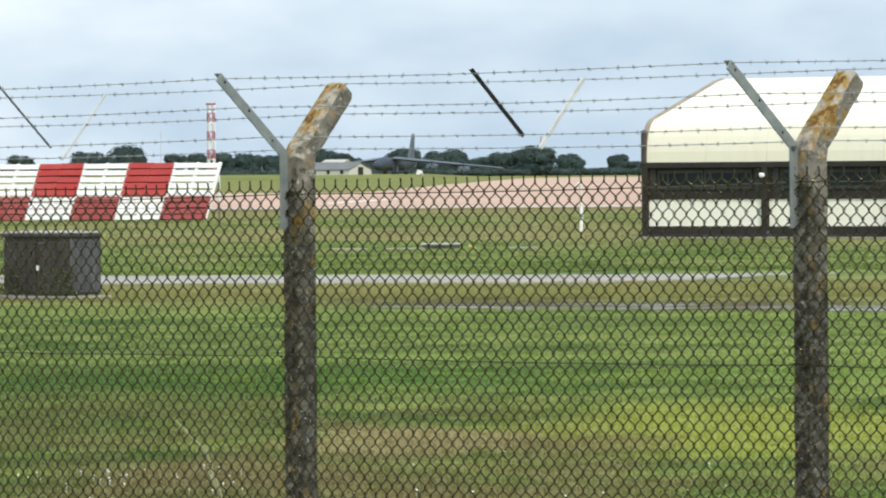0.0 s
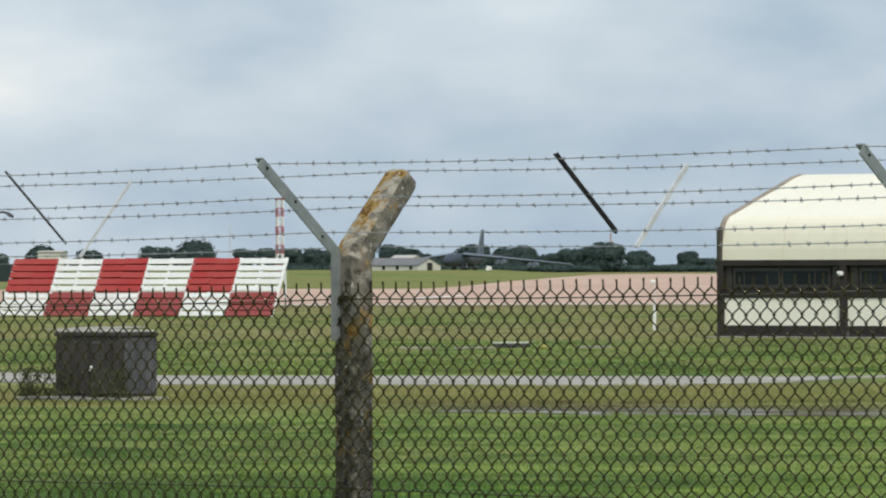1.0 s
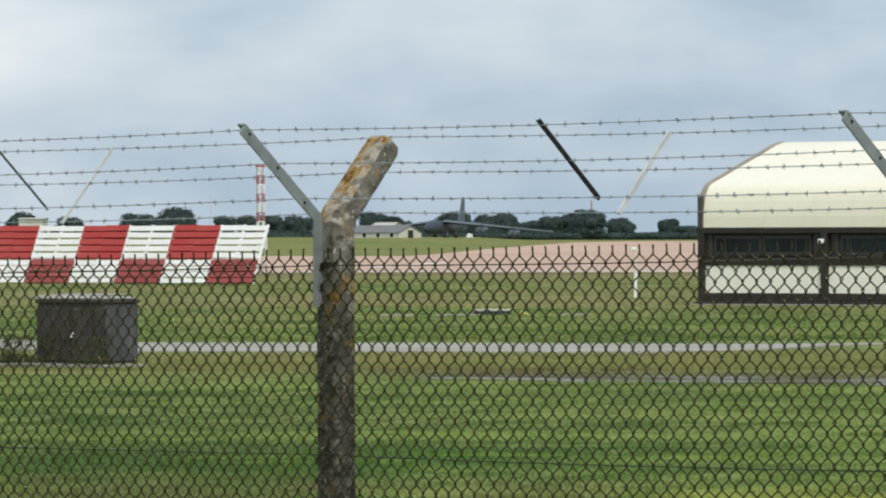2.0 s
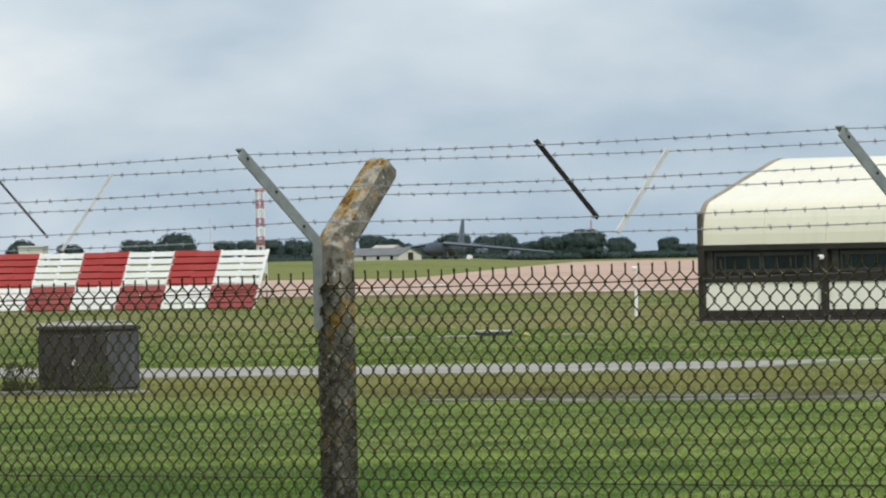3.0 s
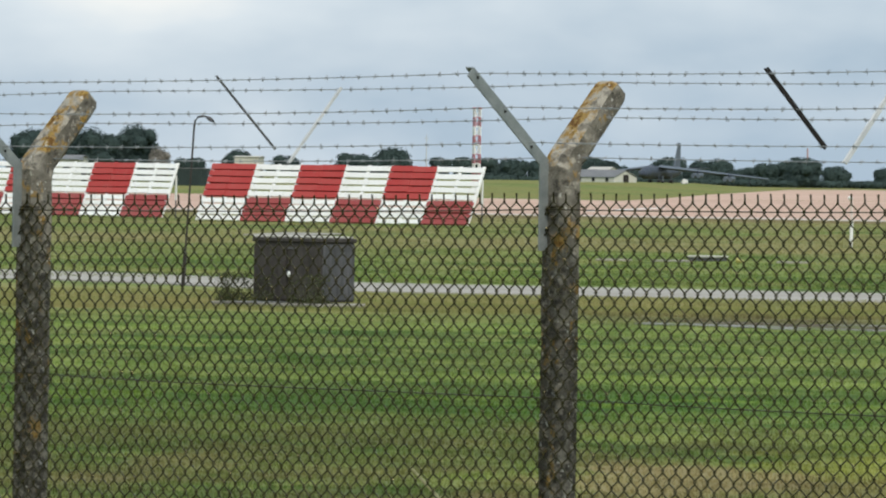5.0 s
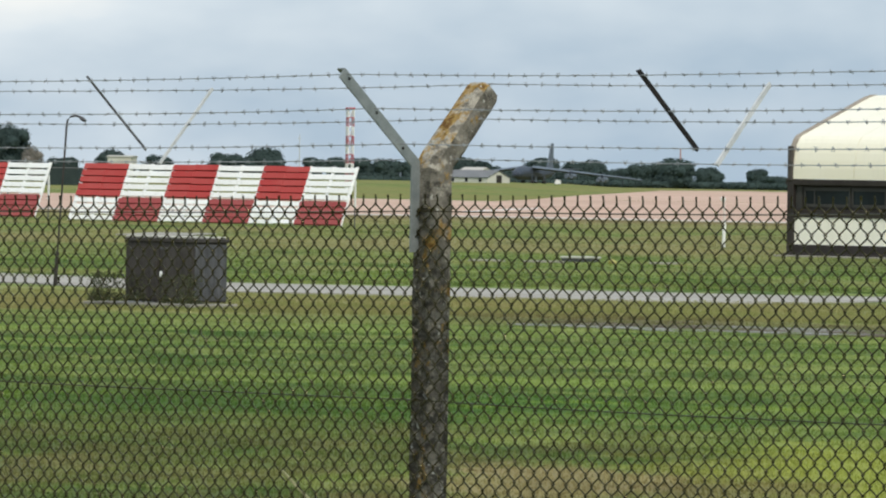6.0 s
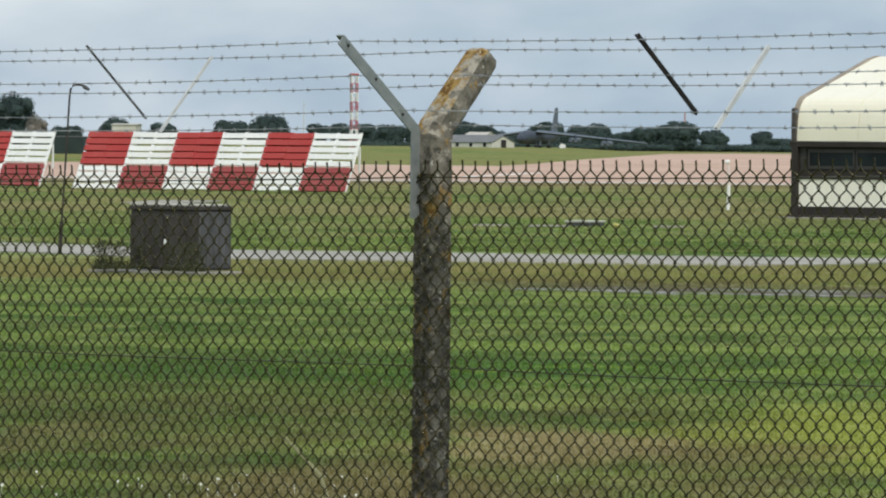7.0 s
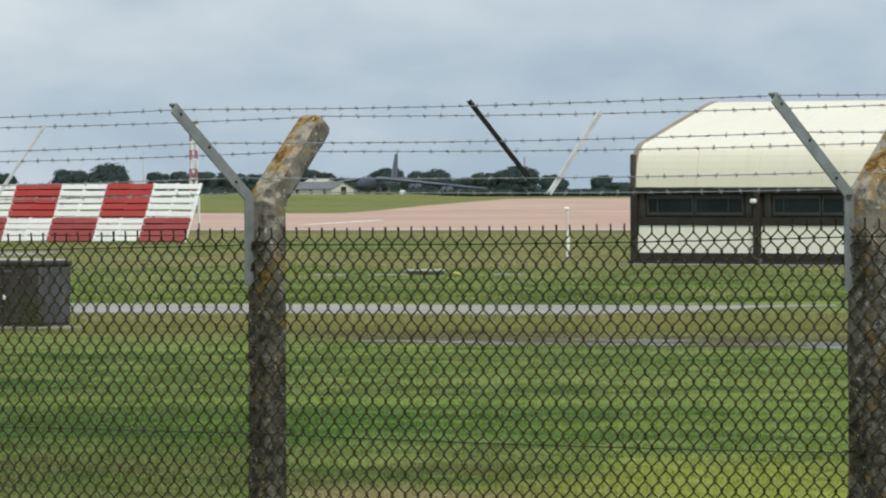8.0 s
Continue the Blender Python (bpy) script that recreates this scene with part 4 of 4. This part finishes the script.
def bomber(m):
    """An eight-engined high-winged aircraft: x forward, z up."""
    ob = empty("parked_aircraft", m, "dark grey eight-engined high-wing aircraft parked on apron", "aircraft")
    v, f = revolve([(24.5, 0.3, 0.3, 2.8), (23.5, 1.1, 1.0, 2.9), (21, 1.5, 1.6, 3.1), (18, 1.55, 1.85, 3.3), (4, 1.55, 1.85, 3.3), (-8, 1.5, 1.85, 3.3), (-18, 1.1, 1.4, 3.8), (-23, 0.5, 0.7, 4.2), (-24, 0.2, 0.3, 4.3)])
    raw("fuselage", v, f, PLANE, ob)
    fin = loft([[(-14.5, -0.25, 4.8), (-14.5, 0.25, 4.8), (-21.5, 0.2, 4.5), (-21.5, -0.2, 4.5)], [(-19.3, -0.1, 11.9), (-19.3, 0.1, 11.9), (-22.3, 0.08, 11.9), (-22.3, -0.08, 11.9)]])
    raw("tail_fin", *fin, PLANELIGHT, ob, "lighter grey upright tail fin")
    for s in (-1, 1):
        raw("wing", *wing_mesh((10, s * 1.2, 4.95, 9.5, 1.1), (-9.5, s * 28.2, 2.0, 3.6, 0.45)), PLANELIGHT, ob)
        raw("tailplane", *wing_mesh((-15.5, s * 0.5, 4.5, 6.0, 0.5), (-21.5, s * 8.2, 4.8, 2.5, 0.2)), PLANE, ob)
        for fr in (0.37, 0.66):
            x, y, z = 10 - 19.5 * fr, s * (1.2 + 27 * fr), 4.95 - 2.95 * fr
            raw("engine_pod", *revolve([(x + 3.4, 0.6, 0.6, z - 1.2), (x + 2.4, 0.75, 0.75, z - 1.2), (x - 0.6, 0.7, 0.7, z - 1.1), (x - 1.8, 0.35, 0.35, z - 1.0)], 10), PLANELIGHT, ob, matrix=pose(0, y - 0.75, 0))
            raw("engine_pod", *revolve([(x + 3.4, 0.6, 0.6, z - 1.2), (x + 2.4, 0.75, 0.75, z - 1.2), (x - 0.6, 0.7, 0.7, z - 1.1), (x - 1.8, 0.35, 0.35, z - 1.0)], 10), PLANELIGHT, ob, matrix=pose(0, y + 0.75, 0))
            part("pylon", box((3.4, 0.3, 1.3), (x, y, z - 0.5)), PLANE, ob)
        part("outrigger", box((0.3, 0.2, 2.3), (-8.0, s * 23.5, 1.5)), PLANE, ob)
    for x in (9, -6):
        for s in (-1, 1):
            part("gear_leg", box((0.3, 0.3, 2.2), (x, s * 1.3, 1.7)), PLANELIGHT, ob)
            tube_part("wheel", [(x, s * 1.3 - 0.5, 0.7), (x, s * 1.3 + 0.5, 0.7)], 0.7, BLACK, ob, sides=14)
    part("gear_door", box((2.2, 0.1, 1.5), (7.0, 1.9, 1.7)), PLANELIGHT, ob)


AIR = pose(-17.9, 1985, 0.45, 0, 0, -102.8)
bomber(AIR)


def ground_cart():
    """A wedge-shaped power cart."""
    ob = empty("ground_cart", pose(-11.5, 1976, 0.45, 0, 0, -8), "small white ground power cart parked beside the aircraft", "cart")
    v = [(-0.9, -0.7, 0.35), (0.9, -0.7, 0.35), (0.9, 0.7, 0.35), (-0.9, 0.7, 0.35), (-0.3, -0.7, 1.7), (0.9, -0.7, 1.4), (0.9, 0.7, 1.4), (-0.3, 0.7, 1.7)]
    raw("body", v, [(3, 2, 1, 0), (4, 5, 6, 7), (0, 1, 5, 4), (1, 2, 6, 5), (2, 3, 7, 6), (3, 0, 4, 7)], WHITE, ob)
    for x in (-0.6, 0.6):
        for y in (-0.72, 0.72):
            tube_part("wheel", [(x, y - 0.1, 0.28), (x, y + 0.1, 0.28)], 0.28, BLACK, ob, sides=12)


ground_cart()

# ------------------------------------------------------------------ trees


def leaf_cloud(centres, count, size, rnd):
    """Many small leaf clumps, bent quads scattered through several lumps."""
    v, f = [], []
    w = [r[0] * r[1] * r[2] for _, r in centres]
    for _ in range(count):
        (cx, cy, cz), (rx, ry, rz) = rnd.choices(centres, w)[0]
        while True:
            p = Vector((rnd.uniform(-1, 1), rnd.uniform(-1, 1), rnd.uniform(-1, 1)))
            if 0.35 < p.length < 1:
                break
        p = p.normalized() * (0.55 + 0.5 * rnd.random() ** 0.6)
        c = Vector((cx + p.x * rx, cy + p.y * ry, cz + p.z * rz))
        if c.z < 0.05:
            c.z = 0.05 + rnd.random() * 0.4
        n = (p * 1.3 + Vector((rnd.uniform(-0.6, 0.6), rnd.uniform(-0.6, 0.6), rnd.uniform(-0.4, 0.8)))).normalized()
        a = n.orthogonal().normalized()
        b = n.cross(a)
        s = size * rnd.uniform(0.6, 1.3)
        o = len(v)
        v += [c - a * s, c + b * s * 0.6 + n * s * 0.25, c + a * s, c - b * s * 0.6 + n * s * 0.25]
        f += [(o, o + 1, o + 2), (o, o + 2, o + 3)]
    return v, f


def heart(v, f, c, r):
    """The dense leafy middle of a lump, uneven, hidden under the outer leaves."""
    o, n, k = len(v), 9, 6
    for j in range(k + 1):
        a = math.pi * j / k
        for i in range(n):
            b = 2 * math.pi * i / n
            q = 0.80 + 0.22 * noise.noise((c[0] + i * 1.7, c[1] + j * 2.3, c[2] * 3))
            v.append((c[0] + r[0] * q * math.sin(a) * math.cos(b), c[1] + r[1] * q * math.sin(a) * math.sin(b), max(c[2] + r[2] * q * math.cos(a), -0.1)))
    for j in range(k):
        for i in range(n):
            i2 = (i + 1) % n
            f.append((o + j * n + i, o + (j + 1) * n + i, o + (j + 1) * n + i2, o + j * n + i2))


def tree(x, y, w, h, seed, label="dark green broadleaf tree on the far field edge", lumps=11, count=5200, leaf=0.040, leaves=None):
    rnd = random.Random(seed)
    ob = empty("tree", pose(x, y, 0), label, "tree", "trees beyond the airfield")
    v, f = [], []
    tube(v, f, [(0, 0, -0.2), (0.1, 0, h * 0.3), (0.0, 0.1, h * 0.62)], [0.05 * h, 0.035 * h, 0.012 * h], 7)
    for i in range(4):
        a = i * 1.7 + rnd.random()
        tube(v, f, [(0, 0, h * (0.22 + 0.08 * i)), (math.cos(a) * w * 0.28, math.sin(a) * w * 0.28, h * (0.45 + 0.09 * i))], [0.02 * h, 0.006 * h], 5)
    raw("trunk", v, f, BARK, ob)
    cs = [((0, 0, h * 0.56), (w * 0.34, w * 0.34, h * 0.40)), ((0, 0, h * 0.25), (w * 0.42, w * 0.42, h * 0.26))]
    for i in range(lumps):
        a = rnd.random() * 2 * math.pi
        q = rnd.uniform(0.15, 0.36) * w
        r = rnd.uniform(0.14, 0.24) * w
        z = h * rnd.uniform(0.28, 0.78)
        cs.append(((math.cos(a) * q, math.sin(a) * q, z), (r, r, min(r * 0.9, h - z, z + 0.3))))
    v, f = leaf_cloud(cs, count, leaf * (w + h) * 0.5, rnd)
    for c, r in cs:
        heart(v, f, c, r)
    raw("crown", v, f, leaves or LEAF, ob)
    return ob


# x of the middle and height above the field as seen at 2300 m, width
FAR = 2300.0
TREES = [
    (-174.3, 6.6, 13), (-163.1, 9.3, 8), (-154.6, 9.8, 12), (-148, 5.2, 9), (-143.2, 8.0, 11),
    (-119.0, 8.8, 12), (-112.8, 11.2, 17), (-106.8, 9.0, 12), (-92.3, 8.3, 8), (-87.2, 8.7, 9), (-76, 7.9, 12), (-70, 8.3, 12), (-61, 7.4, 12),
    (-53, 7.8, 11), (-45.7, 9.4, 12), (-39.0, 8.0, 11), (-32.5, 6.4, 6), (-28.6, 5.0, 7), (-19.0, 9.2, 13), (-8.5, 8.6, 11), (-2.5, 9.4, 13), (6, 6.2, 10),
    (12.3, 8.1, 12), (19.8, 8.8, 11), (25.0, 9.9, 13), (37.3, 7.5, 10.5), (51.2, 7.0, 8.5), (57, 4.5, 12), (68, 5.2, 12), (80, 5.8, 13),
]
for i, (x, h, w) in enumerate(TREES):
    tree(x, FAR + 60 * math.sin(i * 2.3), w, h, 100 + i)
NEAR_TREES = [(-94.6, 1050, 8.4, 8.7), (-88.6, 1055, 7.8, 9.4), (-84.2, 1045, 4.2, 5.9), (-103, 1048, 9, 8.4)]
for i, (x, y, w, h) in enumerate(NEAR_TREES):
    if i == 2:
        tree(x, y, w, h, 302, "small pale blossoming bush below the large trees", 10, 6000, 0.028, PALELEAF)
    else:
        tree(x, y, w, h, 300 + i, "large dark leafy tree beside the airfield", 12, 11000, 0.022)

rnd = random.Random(5)
hedge = []
for i in range(150):
    hx = -215 + i * 2.1
    tall = 1.35 if hx > -80 else 1.25
    hedge.append(((hx, FAR - 60 + 6 * math.sin(i), tall * 0.8), (2.6, 2.6, tall * (1 + 0.25 * noise.noise((i * 0.3, 1, 2))))))
hv, hf = leaf_cloud(hedge, 32000, 0.38, rnd)
for c, r in hedge:
    heart(hv, hf, c, r)
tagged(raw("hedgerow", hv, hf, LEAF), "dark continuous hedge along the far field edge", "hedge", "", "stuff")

# ------------------------------------------------------------------ grass tufts, weeds and flowers


def tufts(name, count, region, size, width, mat, seed, label):
    """Leaning blades in a wedge: x as a share of y, y from and to."""
    g = np.random.default_rng(seed)
    x0, x1, y0, y1 = region
    u = g.random(count)
    y = y0 + (y1 - y0) * u ** 1.35
    x = y * (x0 + (x1 - x0) * g.random(count))
    n = 3
    a = g.random((count, n)) * 2 * math.pi
    h = size * (0.5 + g.random((count, n)))
    lean = size * 0.9 * g.random((count, n))
    wd = width * (0.5 + g.random((count, n)))
    px, py = x[:, None] + g.normal(0, 0.02, (count, n)), y[:, None] + g.normal(0, 0.02, (count, n))
    dx, dy = np.cos(a), np.sin(a)
    v = np.stack([
        np.stack([px - dy * wd, py + dx * wd, np.full_like(px, -0.01)], -1),
        np.stack([px + dy * wd, py - dx * wd, np.full_like(px, -0.01)], -1),
        np.stack([px + dx * lean, py + dy * lean, h], -1)], 2).reshape(-1, 3)
    k = len(v) // 3
    me = bpy.data.meshes.new(name)
    me.vertices.add(len(v))
    me.vertices.foreach_set("co", v.ravel())
    me.loops.add(len(v))
    me.loops.foreach_set("vertex_index", np.arange(len(v), dtype=np.int32))
    me.polygons.add(k)
    me.polygons.foreach_set("loop_start", np.arange(0, len(v), 3, dtype=np.int32))
    me.update(calc_edges=True)
    ob = link(name, me, mat)
    return tagged(ob, label, "grass", "", "stuff")


tufts("grass", 120000, (-0.125, 0.085, 29, 104), 0.020, 0.008, BLADES, 1, "short mown grass blades with dry tips behind fence")
tufts("grass", 60000, (-0.12, 0.075, 123, 335), 0.030, 0.018, BLADES, 3, "rough tufted grass between road and runway")
tufts("grass", 26000, (-0.12, 0.075, 96, 111), 0.036, 0.008, BLADES, 2, "longer dry grass along the perimeter road")


def weeds(x, y, spread, tall, count, seed, label):
    rnd = random.Random(seed)
    cs = [((rnd.uniform(-spread, spread), rnd.uniform(-0.2, 0.2), 0.04), (0.12, 0.12, rnd.uniform(0.4, 1.0) * tall)) for _ in range(9)]
    ob = raw("weed_clump", *leaf_cloud(cs, count, 0.016, rnd), WEED, matrix=pose(x, y, 0.02))
    tagged(ob, label, "weeds", "", "stuff")


def daisies():
    rnd = random.Random(21)
    v, f = [], []
    for _ in range(70):
        y = 34.5 + 5 * rnd.random()
        x = -3.4 + 2.2 * rnd.random() ** 1.4 if rnd.random() < 0.85 else rnd.uniform(-0.3, 2.2)
        z = rnd.uniform(0.015, 0.05)
        r = rnd.uniform(0.004, 0.009)
        o = len(v)
        v += [(x + r * math.cos(k * 1.047), y + r * 0.5 * math.sin(k * 1.047), z + r * 0.8 * math.sin(k * 1.047)) for k in range(6)]
        f.append(tuple(range(o, o + 6)))
        tube(v, f, [(x, y + 0.004, -0.01), (x, y + 0.004, z)], 0.0015, 3)
    tagged(raw("wild_flowers", v, f, PETAL), "small white wild flowers in the rough grass", "flowers", "", "stuff")


def stalk(x, y, h, lean):
    v, f = [], []
    tube(v, f, [(0, 0, -0.02), (lean * 0.15, 0, h * 0.4), (lean * 0.5, 0, h * 0.8), (lean, 0, h)], [0.009, 0.0085, 0.008, 0.005], 5)
    tagged(raw("grass_stalk", v, f, STRAW, matrix=pose(x, y, 0)), "tall bent dry grass stalk", "grass stalk", "dry stalks")


weeds(-6.80, 99.25, 0.34, 0.22, 2200, 8, "scrubby dark weeds growing beside the cabinet plinth")
weeds(-5.82, 98.20, 0.26, 0.17, 1300, 9, "low scrubby weeds growing in front of the cabinet")
daisies()
stalk(-0.96, 27.2, 0.74, -0.28)
stalk(-1.0, 27.4, 0.50, -0.10)
